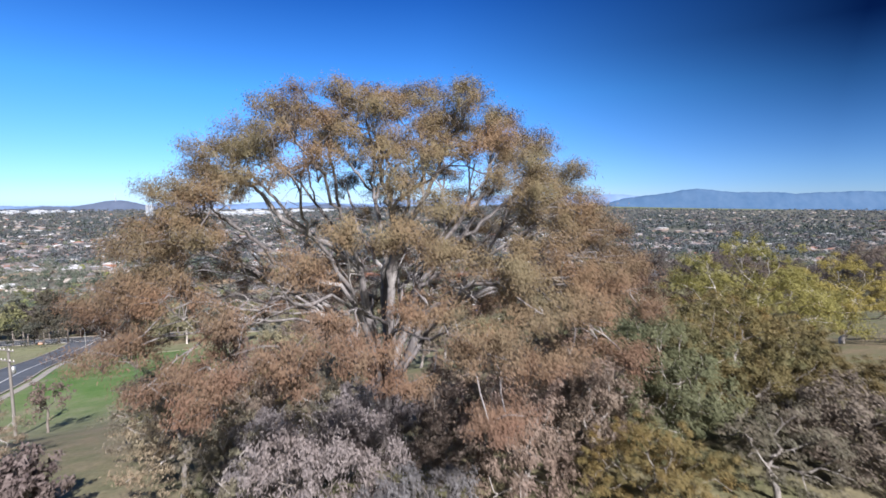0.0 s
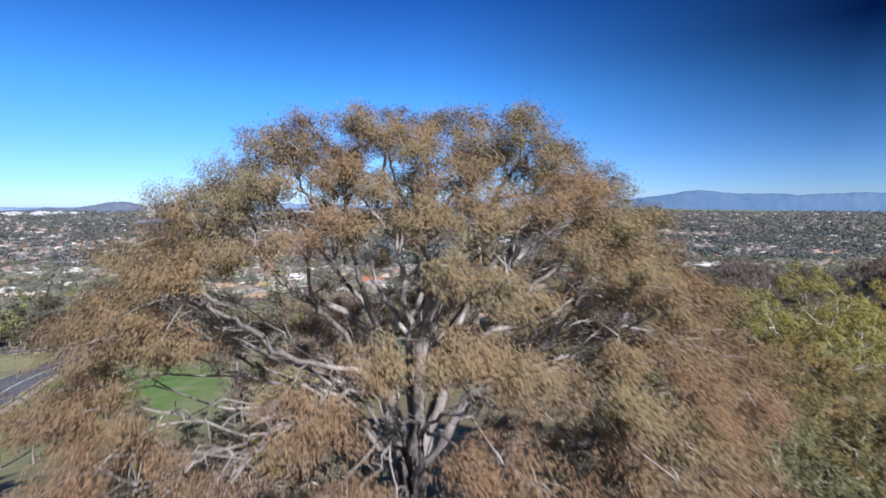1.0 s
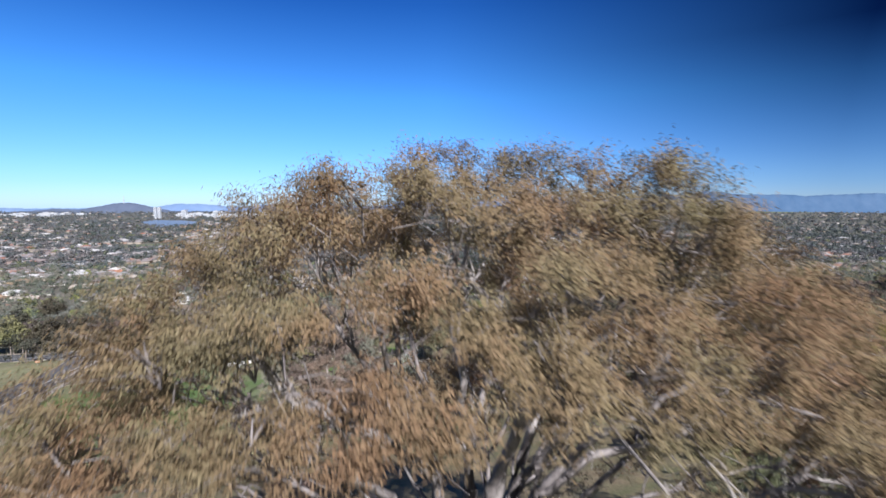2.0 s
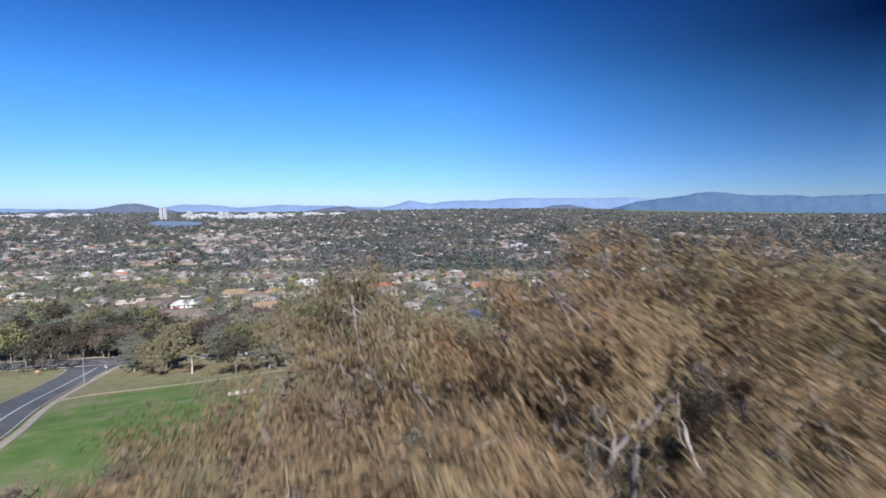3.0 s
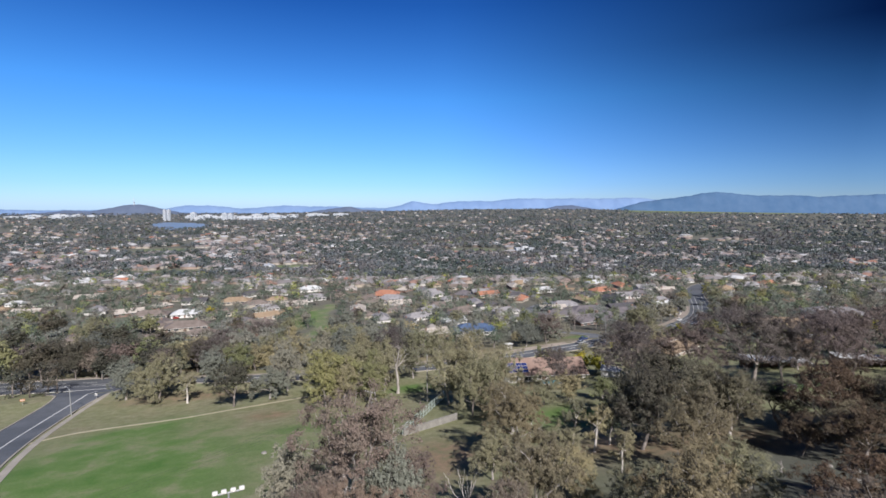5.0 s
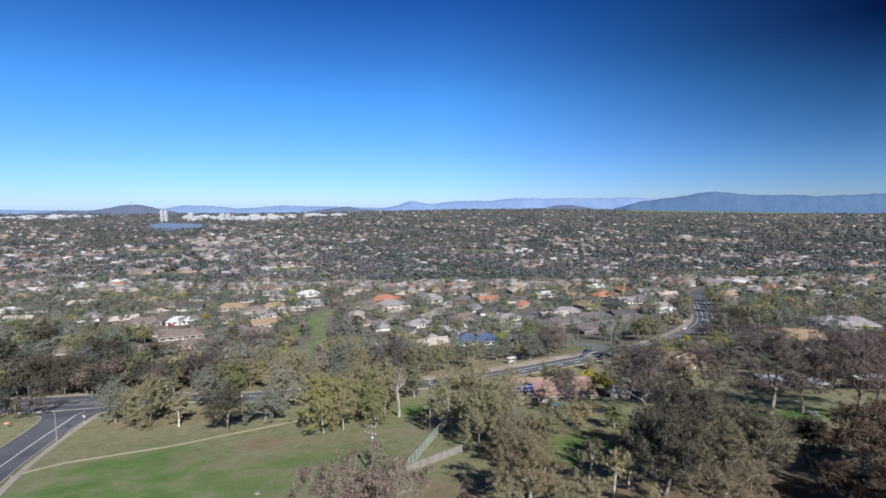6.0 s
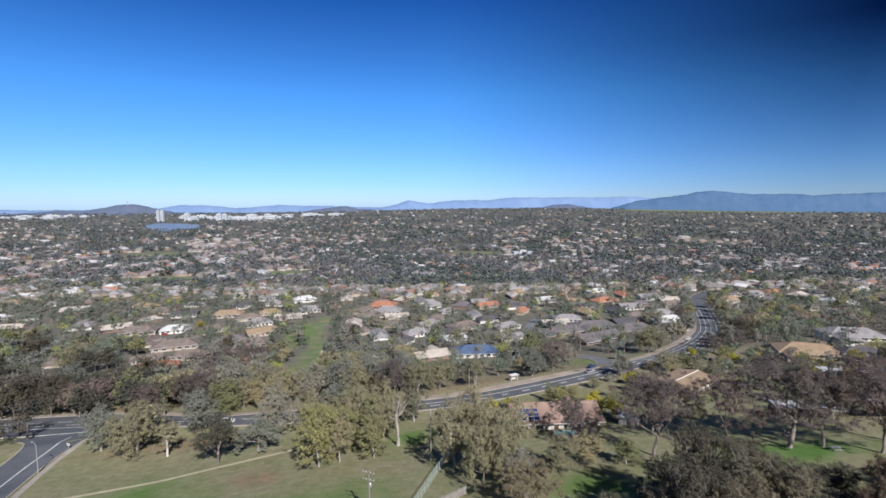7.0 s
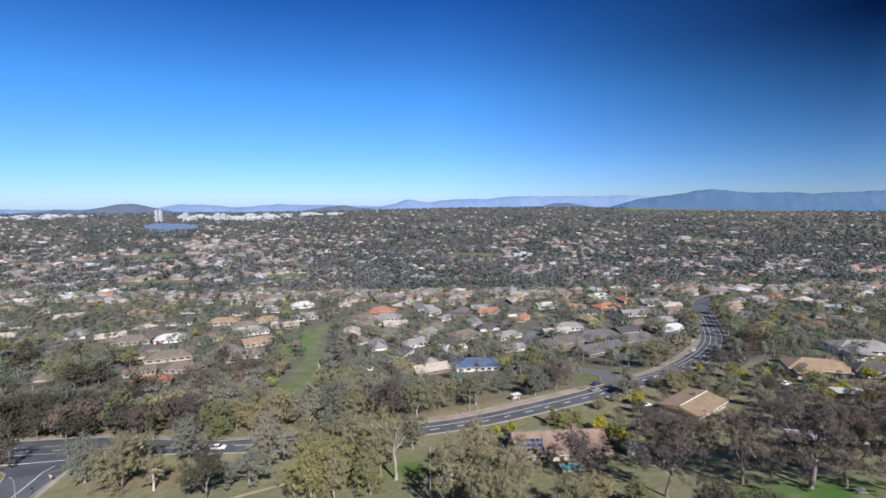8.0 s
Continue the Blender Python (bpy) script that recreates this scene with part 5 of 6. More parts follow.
# ---- houses ----


def prism_roof(bm, L, W, z, rise, over, hip):
    """A hipped or gabled roof shell with thickness, ridge along x."""
    l, w = L / 2 + over, W / 2 + over
    drop = over * rise / (W / 2)
    e = [bm.verts.new(p) for p in ((-l, -w, z - drop), (l, -w, z - drop), (l, w, z - drop), (-l, w, z - drop))]
    rl = l - (w if hip else 0.0)
    t = [bm.verts.new((-rl, 0, z + rise)), bm.verts.new((rl, 0, z + rise))]
    bm.faces.new((e[0], e[1], t[1], t[0]))
    bm.faces.new((e[2], e[3], t[0], t[1]))
    bm.faces.new((e[1], e[2], t[1]))
    bm.faces.new((e[3], e[0], t[0]))
    u = [bm.verts.new((v.co.x, v.co.y, v.co.z - 0.18)) for v in e]
    for i in range(4):
        j = (i + 1) % 4
        bm.faces.new((e[j], e[i], u[i], u[j]))
    bm.faces.new((u[3], u[2], u[1], u[0]))
    bmesh.ops.recalc_face_normals(bm, faces=bm.faces)
    return bm


def ridge_caps(L, W, z, rise, over, hip):
    l, w = L / 2 + over, W / 2 + over
    drop = over * rise / (W / 2)
    rl = l - (w if hip else 0.0)
    lines = [([(-rl, 0, z + rise), (rl, 0, z + rise)], [0.16, 0.16])]
    if hip:
        for sx in (-1, 1):
            for sy in (-1, 1):
                lines.append(([(sx * rl, 0, z + rise), (sx * l, sy * w, z - drop)], [0.14, 0.14]))
    return lines


def window(parent, x, y, z, w, h, face):
    """A framed window set on a wall that looks along +y or -y (face) or along x (face 'x')."""
    d = 0.05
    if face in (-1, 1):
        y0, y1 = sorted((y - 0.02 * face, y + d * face))
        fr = boxes((x - w / 2, x + w / 2, y0, y1, z, z + 0.08), (x - w / 2, x + w / 2, y0, y1, z + h - 0.08, z + h), (x - w / 2, x - w / 2 + 0.08, y0, y1, z + 0.08, z + h - 0.08), (x + w / 2 - 0.08, x + w / 2, y0, y1, z + 0.08, z + h - 0.08), (x - 0.03, x + 0.03, y0, y1, z + 0.08, z + h - 0.08))
        gl = boxes((x - w / 2 + 0.08, x + w / 2 - 0.08, min(y0, y1) + 0.02, max(y0, y1) - 0.025, z + 0.08, z + h - 0.08))
    else:
        s = 1 if x > 0 else -1
        x0, x1 = sorted((x - 0.02 * s, x + d * s))
        fr = boxes((x0, x1, y - w / 2, y + w / 2, z, z + 0.08), (x0, x1, y - w / 2, y + w / 2, z + h - 0.08, z + h), (x0, x1, y - w / 2, y - w / 2 + 0.08, z + 0.08, z + h - 0.08), (x0, x1, y + w / 2 - 0.08, y + w / 2, z + 0.08, z + h - 0.08))
        gl = boxes((x0 + 0.02, x1 - 0.025, y - w / 2 + 0.08, y + w / 2 - 0.08, z + 0.08, z + h - 0.08))
    win = part("window", fr, WHITE_PAINT, parent)
    part("pane", gl, GLASS_DARK, win)


COLOUR_WORD = {"rose": "faded pinkish-brown tiled", "terra": "orange terracotta", "brown": "brown tiled", "grey": "weathered grey tiled", "slate": "dark purplish-grey tiled", "char": "dark charcoal", "cream": "pinkish cream tiled", "tan": "tan tiled", "white": "pale metal", "blue": "blue metal"}


def house(colour, hip, wing, wall, wall_word, W=9.6, low=False):
    L, H = 19.0, 2.9
    kind = "hipped" if hip else "gabled"
    root = tagged(new("house"), "single-storey %s house with a %s %s roof" % (wall_word, COLOUR_WORD[colour], kind), "house", "suburban houses")
    body = boxes((-L / 2, L / 2, -W / 2, W / 2, -3.0, H))
    if wing:
        box_bm(body, -L / 2 + 1.0, -L / 2 + 8.0, -W / 2 - 5.0, -W / 2 + 0.02, -3.0, H - 0.05)
    part("wall", body, wall, root)
    rise = 2.5 if hip or colour == "rose" else 1.1 if low else 2.1
    roof = part("roof", prism_roof(bmesh.new(), L, W, H, rise, 0.6, hip), ROOFS[colour], root)
    part("ridge", tube_mesh("ridge", ridge_caps(L, W, H, rise, 0.6, hip), 5, WHITE_PAINT if low else ROOFS[colour]), None, roof)
    if not hip:
        gb = bmesh.new()
        for x in (-L / 2 + 0.02, L / 2 - 0.02):
            gb.faces.new([gb.verts.new(p) for p in ((x, -W / 2, H - 0.2), (x, W / 2, H - 0.2), (x, 0, H + rise - 0.25))])
        part("gable", gb, RENDER_WHITE, root)
    if wing:
        wl_ = bmesh.new()
        prism_roof(wl_, 9.6, 7.0, H, 1.85, 0.55, hip)
        bmesh.ops.rotate(wl_, verts=wl_.verts, cent=(0, 0, 0), matrix=Matrix.Rotation(radians(90), 3, "Z"))
        bmesh.ops.translate(wl_, verts=wl_.verts, vec=(-L / 2 + 4.5, -W / 2 - 0.6, -0.02))
        part("wing_roof", wl_, ROOFS[colour], root)
    part("chimney", boxes((L * 0.18, L * 0.18 + 0.9, 0.9, 1.6, H + 0.5, H + rise + 0.7), (L * 0.18 - 0.06, L * 0.18 + 0.96, 0.84, 1.66, H + rise + 0.7, H + rise + 0.82)), BRICK_RED, root)
    gut = part("gutter", boxes((-L / 2 - 0.6, L / 2 + 0.6, -W / 2 - 0.74, -W / 2 - 0.6, H - 0.5, H - 0.36), (-L / 2 - 0.6, L / 2 + 0.6, W / 2 + 0.6, W / 2 + 0.74, H - 0.5, H - 0.36)), WHITE_PAINT, root)
    xs = (1.5, 4.5, 7.6) if wing else (-7.5, -4.2, 2.0, 5.0, 7.8)
    for x in xs:
        window(root, x, -W / 2, 0.95, 1.9, 1.35, -1)
    if wing:
        window(root, -L / 2 + 4.5, -W / 2 - 5.0, 0.95, 2.4, 1.35, -1)
    window(root, -1.0, W / 2, 0.95, 2.6, 1.3, 1)
    window(root, L / 2, -2.0, 0.95, 1.6, 1.3, "x")
    window(root, L / 2, 2.2, 0.95, 1.6, 1.3, "x")
    door = part("door", boxes((-1.0, 0.0, -W / 2 - 0.05, -W / 2 + 0.02, 0.0, 2.1)), BRICK_RED, root)
    return root


WALLS = {"rose": (RENDER_WHITE, "white rendered"), "slate": (BRICK_RED, "red brick"), "terra": (BRICK_CREAM, "cream brick"), "brown": (BRICK_CREAM, "cream brick"), "grey": (RENDER_WHITE, "white rendered"), "char": (RENDER_WHITE, "white rendered"), "cream": (BRICK_RED, "red brick"), "tan": (BRICK_CREAM, "cream brick"), "white": (RENDER_WHITE, "white rendered"), "blue": (RENDER_WHITE, "white rendered")}
models = {}
turns = random.Random(9)
FACING = {0: 4, 1: 38, 2: 4, 7: -20, 8: -12, 9: -15}
for i, (colour, x, y, w) in enumerate(HOUSE_SPOTS):
    hip, wing = turns.random() < 0.6, turns.random() < 0.5
    if i < 2:
        hip, wing = False, False
    wall, word = WALLS[colour]
    s = min(max(w / 19.0, 0.8), 1.7)
    a = FACING.get(i, 18 + turns.choice((0, 0, 90, 180, 8, -30, 45)) + turns.uniform(-10, 10))
    m = pose(x, y, gz(x, y) + 0.2, 0, 0, a) @ Matrix.Diagonal((s, s, min(s, 1.1), 1))
    key = (colour, hip, wing, i == 1)
    if key not in models:
        models[key] = house(colour, hip, wing, wall, word, 12.4 if i == 1 else 9.6, i == 1)
        models[key].matrix_basis = m
    else:
        src = models[key]
        keep = src.matrix_basis.copy()
        src.matrix_basis = Matrix.Identity(4)
        copy_thing(src, m)
        src.matrix_basis = keep


def far_houses():
    rng = np.random.default_rng(8)
    n = 6600
    r = (560 ** -1.05 + rng.random(n) * (4600 ** -1.05 - 560 ** -1.05)) ** (-1 / 1.05)
    r[:1300] = np.sqrt(rng.uniform(565 ** 2, 1150 ** 2, 1300))
    x, y = r * np.tan(rng.uniform(-0.9, 0.9, n)), r
    ok = ((plots(x, y) > 0.1) | (rng.random(n) < np.where(r < 1100, 0.6, 0.3))) & ~in_lake(x, y, 1.15) & ((x < 0.15 * y) | (rng.random(n) < 0.6))
    for cx, cy, rx, ry in PARKS:
        ok &= ((x - cx) / rx) ** 2 + ((y - cy) / ry) ** 2 > 1.1
    ok &= ~((y > 3750) & (x > 0.38 * y))
    x, y, r = x[ok], y[ok], r[ok]
    n = len(x)
    z = ground_z(x, y)
    L, W, H, T = rng.uniform(6, 13, n), rng.uniform(4.5, 6.5, n), rng.uniform(2.8, 4.0, n) + r / 2500, rng.uniform(0, 3.14, n)
    c, s = np.cos(T), np.sin(T)

    def place(u, v, up):
        return np.stack([x + u * c - v * s, y + u * s + v * c, z + up], 1)

    wv = np.stack([place(sx * L, sy * W, h) for h in (np.zeros(n), H) for sx, sy in ((-1, -1), (1, -1), (1, 1), (-1, 1))], 1).reshape(-1, 3)
    wf = (np.array([(0, 1, 5, 4), (1, 2, 6, 5), (2, 3, 7, 6), (3, 0, 4, 7)])[None] + 8 * np.arange(n)[:, None, None]).reshape(-1, 4)
    rv = np.stack([place(sx * (L + 0.6), sy * (W + 0.6), H) for sx, sy in ((-1, -1), (1, -1), (1, 1), (-1, 1))] + [place(-L * 0.5, 0 * W, H + 2.6), place(L * 0.5, 0 * W, H + 2.6)], 1).reshape(-1, 3)
    rf = (np.array([(0, 1, 5, 4), (2, 3, 4, 5), (1, 2, 5, 5), (3, 0, 4, 4)])[None] + 6 * np.arange(n)[:, None, None]).reshape(-1, 4)
    rf3 = rf.reshape(-1, 4, 4)
    tri = np.concatenate([rf3[:, 0][:, [0, 1, 2]], rf3[:, 0][:, [0, 2, 3]], rf3[:, 1][:, [0, 1, 2]], rf3[:, 1][:, [0, 2, 3]], rf3[:, 2][:, :3], rf3[:, 3][:, :3]])
    for name, v, f, stops in (("distant_house_walls", wv, wf, [(0.0, (0.36, 0.31, 0.25)), (0.4, (0.36, 0.34, 0.31)), (0.7, (0.27, 0.19, 0.15)), (0.85, (0.38, 0.36, 0.335)), (1.0, (0.62, 0.61, 0.59))]),
                              ("distant_house_roofs", rv, tri, [(0.0, (0.34, 0.14, 0.09)), (0.07, (0.28, 0.20, 0.165)), (0.3, (0.25, 0.24, 0.25)), (0.5, (0.18, 0.16, 0.15)), (0.68, (0.34, 0.315, 0.30)), (0.84, (0.31, 0.31, 0.325)), (0.93, (0.44, 0.45, 0.46)), (1.0, (0.66, 0.66, 0.67))])):
        m, nn, ll, b = nodes_of(name)
        geo = nn.new("ShaderNodeNewGeometry")
        ll.new(ramp_of(nn, ll, geo.outputs["Random Per Island"], stops), b.inputs["Base Color"])
        b.inputs["Roughness"].default_value = 0.7
        tagged(new(name, mesh_np(name, v, f, m)), "pale and tiled roofs of distant suburban houses" if "roofs" in name else "pale walls of distant suburban houses", "houses", kind="stuff")


far_houses()

# ---- distance: lake, town centre, hills ----
WATER, n_, l_, b_ = nodes_of("lake_water")
tc_ = n_.new("ShaderNodeTexCoord").outputs["Object"]
l_.new(ramp_of(n_, l_, noise_out(n_, l_, tc_, 0.02), [(0.3, (0.14, 0.19, 0.26)), (0.7, (0.19, 0.24, 0.31))]), b_.inputs["Base Color"])
b_.inputs["Roughness"].default_value = 0.45
ang = np.linspace(0, 2 * np.pi, 80, endpoint=False)
wob = 1 + 0.12 * np.sin(3 * ang + 1) + 0.06 * np.sin(7 * ang)
lake_z = float(ground_z(-1130, 2130)) + 1.2
lake_y = 330 * wob * np.sin(ang)
lv = np.concatenate([[[-1130, 2130, lake_z]], np.stack([-1130 + 130 * wob * np.cos(ang) - 0.53 * lake_y, 2130 + lake_y, np.full(80, lake_z)], 1)])
lf = np.array([[0, 1 + i, 1 + (i + 1) % 80] for i in range(80)])
tagged(new("water", mesh_np("water", lv, lf, WATER)), "flat blue lake in the distant valley", "lake", kind="structure")


def far_building(x, y, w, d, h, storeys, label, name="office_building"):
    root = tagged(new(name), label, "building", "town centre buildings")
    z = gz(x, y)
    root.location = (x, y, z)
    part("wall", boxes((-w / 2, w / 2, -d / 2, d / 2, -5, h)), CLADDING_HAZED, root)
    part("roof", boxes((-w / 2 - 0.5, w / 2 + 0.5, -d / 2 - 0.5, d / 2 + 0.5, h, h + 1.0), (-w * 0.15, w * 0.15, -d * 0.2, d * 0.2, h + 1.0, h + 4.0)), ROOFS["white"], root)
    for k in range(storeys):
        zz = 1.5 + k * (h - 2) / storeys
        part("window", boxes((-w / 2 + 2, w / 2 - 2, -d / 2 - 0.3, -d / 2 - 0.05, zz, zz + (h - 2) / storeys * 0.28)), GLASS_DARK, root)
    return root


town = random.Random(3)
for k in range(44):
    bearing = 318 + 170 * town.random() ** 0.8
    dist = town.uniform(2750, 3300)
    x = (bearing - 770) / 870.7 * dist
    w, h = town.uniform(22, 60), town.uniform(9, 22)
    far_building(x, dist, w, town.uniform(18, 35), h, max(2, int(h / 7)), "pale low office block in the distant town centre")
for bearing, w, h in ((333, 24, 42), (388, 26, 38), (398, 22, 36), (345, 40, 24)):
    far_building((bearing - 770) / 870.7 * 2800, 2800, w, 24, h, int(h / 6), "white mid-rise block in the distant town centre")
# two slim blocks stand in for a white water jet by the lake
for bearing in (283, 290):
    far_building((bearing - 770) / 870.7 * 2700, 2700, 12, 16, 60, 12, "tall slim white block standing in for a water jet by the lake", "apartment_tower")
for k in range(22):
    bearing = town.choice((town.uniform(0, 160), town.uniform(500, 620), town.uniform(40, 110)))
    dist = town.uniform(3000, 3900)
    far_building((bearing - 770) / 870.7 * dist, dist, town.uniform(40, 110), 30, town.uniform(9, 16), 2, "long white warehouse in the distant suburb", "warehouse")
far_building(137 / 870.7 * 930, 930, 34, 18, 8, 2, "low building with a pale blue roof among trees", "school_building")


def ridge(name, dist, foot, crest, c1, c2, depth=160):
    """A long hill range; its crest is given by bearing, in thousandths of the distance, and height in metres."""
    m, n, l, b = nodes_of(name)
    tc = n.new("ShaderNodeTexCoord").outputs["Object"]
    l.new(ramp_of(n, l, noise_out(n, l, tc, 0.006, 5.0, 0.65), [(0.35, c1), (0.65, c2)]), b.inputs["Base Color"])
    b.inputs["Roughness"].default_value, b.inputs["Specular IOR Level"].default_value = 1.0, 0.0
    a = np.linspace(-1.15, 1.15, 640)
    hgt = np.interp(a * 1000, [p for p, _ in crest], [h for _, h in crest])
    soft = np.exp(-(np.arange(-6, 7) / 3.0) ** 2)
    hgt = np.convolve(np.pad(hgt, 6, mode="edge"), soft / soft.sum(), mode="valid")
    hgt = hgt + 2.0 * np.sin(a * 31 + dist) + 1.6 * np.sin(a * 71 + 2 * np.sin(a * 9)) + 1.6 * np.sin(a * 173 + 1 + np.sin(a * 23)) + 1.1 * np.sin(a * 411 + 2)
    rows = []
    for k in range(9):
        t = k / 8
        y = dist + depth * t
        zz = foot + (hgt - foot) * math.sin(t * math.pi / 2)
        zz = zz + (t * (1 - t)) * 14 * np.sin(a * 230 + 3 * t)
        rows.append(np.stack([a * y, np.full(len(a), y), zz], 1))
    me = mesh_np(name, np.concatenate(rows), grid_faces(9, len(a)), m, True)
    return tagged(new("backdrop", me), "distant forested hill range painted haze-blue on the horizon", "hills", kind="structure")


# haze is put into the base colours: blue, palest on the far range
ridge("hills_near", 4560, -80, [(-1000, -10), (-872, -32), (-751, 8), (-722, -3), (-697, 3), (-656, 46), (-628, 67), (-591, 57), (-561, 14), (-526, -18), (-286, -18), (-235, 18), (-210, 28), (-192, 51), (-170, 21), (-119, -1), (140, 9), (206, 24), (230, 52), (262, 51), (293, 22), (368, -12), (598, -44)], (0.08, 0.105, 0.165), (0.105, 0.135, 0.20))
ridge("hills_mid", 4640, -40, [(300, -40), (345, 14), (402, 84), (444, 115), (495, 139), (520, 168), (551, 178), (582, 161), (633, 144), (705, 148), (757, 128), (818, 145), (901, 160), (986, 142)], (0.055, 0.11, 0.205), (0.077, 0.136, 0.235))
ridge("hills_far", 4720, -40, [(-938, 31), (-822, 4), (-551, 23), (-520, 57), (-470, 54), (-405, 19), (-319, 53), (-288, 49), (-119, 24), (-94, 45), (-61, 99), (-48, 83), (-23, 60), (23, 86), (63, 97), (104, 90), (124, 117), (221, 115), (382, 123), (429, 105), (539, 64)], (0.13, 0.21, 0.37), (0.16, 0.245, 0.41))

mast = tagged(new("telecom_tower"), "slender grey telecom tower on a distant hill", "tower")
part("shaft", boxes((-3, 3, -3, 3, -20, 26), (-1.5, 1.5, -1.5, 1.5, 26, 62)), CLADDING_HAZED, mast)
part("deck", boxes((-7, 7, -7, 7, 18, 23), bevel=1.0), CLADDING_HAZED, mast)
mast.location = (-0.622 * 4700, 4700, 64)

# ---- poles, lamps, wires ----


def ring_tube(name, pts, radii, sides, material):
    return tube_mesh(name, [(pts, radii)], sides, material)


def street_lamp(x, y, h, turn, label="galvanised street lamp with a curved arm beside the road"):
    root = tagged(new("street_lamp"), label, "street lamp", "street lamps")
    part("pole", ring_tube("pole", [(0, 0, -0.4), (0, 0, h * 0.5), (0, 0, h)], [0.14, 0.11, 0.08], 8, GALV), None, root)
    part("arm", ring_tube("arm", [(0, 0, h - 0.05), (0.35, 0, h + 0.35), (1.0, 0, h + 0.55), (1.9, 0, h + 0.6)], [0.07, 0.06, 0.05, 0.05], 6, GALV), None, root)
    part("head", boxes((1.7, 2.5, -0.16, 0.16, h + 0.48, h + 0.66), bevel=0.05), GALV, root)
    root.matrix_basis = pose(x, y, gz(x, y), 0, 0, turn)
    return root


street_lamp(-108.0, 161, 7.2, 150)
street_lamp(-172, 218, 8.5, -80)
street_lamp(6.0, 204.2, 9.5, 110)
street_lamp(4.5, 219.5, 9.5, -70)
street_lamp(66, 238, 9.0, 120)
street_lamp(150, 318, 9.5, 150)
street_lamp(-150, 240, 8.5, -80)


def power_pole(x, y, h, turn, arms=2):
    root = tagged(new("power_pole"), "weathered timber power pole with crossarms and insulators", "power pole", "power poles")
    part("pole", ring_tube("pole", [(0, 0, -0.6), (0, 0, h * 0.5), (0, 0, h)], [0.2, 0.17, 0.13], 8, TIMBER_DARK), None, root)
    for k in range(arms):
        z = h - 0.35 - k * 1.3
        arm = part("crossarm", boxes((-1.25, 1.25, -0.2, -0.1, z - 0.07, z + 0.07), bevel=0.02), TIMBER_DARK, root)
        for u in (-1.1, -0.45, 0.45, 1.1):
            part("insulator", ring_tube("insulator", [(u, -0.15, z + 0.07), (u, -0.15, z + 0.16), (u, -0.15, z + 0.26)], [0.05, 0.07, 0.04], 6, WHITE_PAINT), None, arm)
    part("transformer", ring_tube("transformer", [(0, 0.36, h - 3.4), (0, 0.36, h - 3.3), (0, 0.36, h - 2.5), (0, 0.36, h - 2.4)], [0.05, 0.26, 0.26, 0.05], 10, GALV), None, root)
    root.matrix_basis = pose(x, y, gz(x, y), 0, 0, turn)
    return Vector((x, y, gz(x, y) + h - 0.2))


def wires(a, b, turn_a, turn_b, label="thin sagging power lines between two poles"):
    root = tagged(new("power_line"), label, "power line", "power lines")
    for u in (-1.1, -0.45, 0.45, 1.1):
        pa = a + Vector((u * math.cos(radians(turn_a)), u * math.sin(radians(turn_a)), 0.1))
        pb = b + Vector((u * math.cos(radians(turn_b)), u * math.sin(radians(turn_b)), 0.1))
        pts = [tuple(pa.lerp(pb, t / 14) - Vector((0, 0, 4 * 1.1 * (t / 14) * (1 - t / 14)))) for t in range(15)]
        part("wire", ring_tube("wire", pts, [0.009] * 15, 4, DARK_METAL), None, root)


POLE_A = power_pole(-47.6, 61.9, 11.2, -20)
POLE_B = power_pole(-18.8, 122.6, 9.6, -25)
POLE_C = power_pole(-86, 284, 10.5, -20, 1)
POLE_D = power_pole(-80, 238, 10.5, -20, 1)
wires(POLE_A, POLE_B, -20, -25)
wires(POLE_C, POLE_D, -20, -20)


def plain_pole(x, y, h, label):
    root = tagged(new("pole"), label, "pole")
    part("shaft", ring_tube("shaft", [(0, 0, -0.6), (0, 0, h * 0.5), (0, 0, h)], [0.19, 0.16, 0.12], 8, TIMBER_POLE), None, root)
    part("cap", ring_tube("cap", [(0, 0, h), (0, 0, h + 0.06), (0, 0, h + 0.1)], [0.14, 0.14, 0.02], 8, GALV), None, root)
    root.matrix_basis = pose(x, y, gz(x, y), 0, 0, 0)


plain_pole(-8.6, 151.6, 12.3, "tall plain pale timber pole on the grass")
plain_pole(-104, 372, 8.0, "pale pole standing in a grass corridor")

flood = tagged(new("floodlight_mast"), "galvanised mast with a bar of four floodlights", "floodlight")
part("mast", ring_tube("mast", [(0, 0, -0.5), (0, 0, 5), (0, 0, 10.2)], [0.16, 0.12, 0.09], 8, GALV), None, flood)
bar = part("bar", boxes((-1.3, 1.3, -0.06, 0.06, 10.1, 10.24), bevel=0.02), GALV, flood)
for u in (-1.15, -0.4, 0.4, 1.15):
    part("lamp", boxes((u - 0.24, u + 0.24, -0.3, 0.05, 10.25, 10.6), bevel=0.06), WHITE_PAINT, bar, "white box floodlight")
flood.matrix_basis = pose(-24.6, 72.6, gz(-24.6, 72.6), 0, 0, 25)


def road_sign(x, y, turn, face, edge, label):
    root = tagged(new("road_sign"), label, "road sign")
    part("post", ring_tube("post", [(0, 0, -0.3), (0, 0, 2.0)], [0.04, 0.04], 6, GALV), None, root)
    bd = part("board", boxes((-0.6, 0.6, -0.06, -0.03, 1.2, 1.9), bevel=0.01), face, root)
    part("bar", boxes((-0.45, 0.45, -0.075, -0.062, 1.48, 1.62)), edge, bd)
    root.matrix_basis = pose(x, y, gz(x, y), 0, 0, turn)


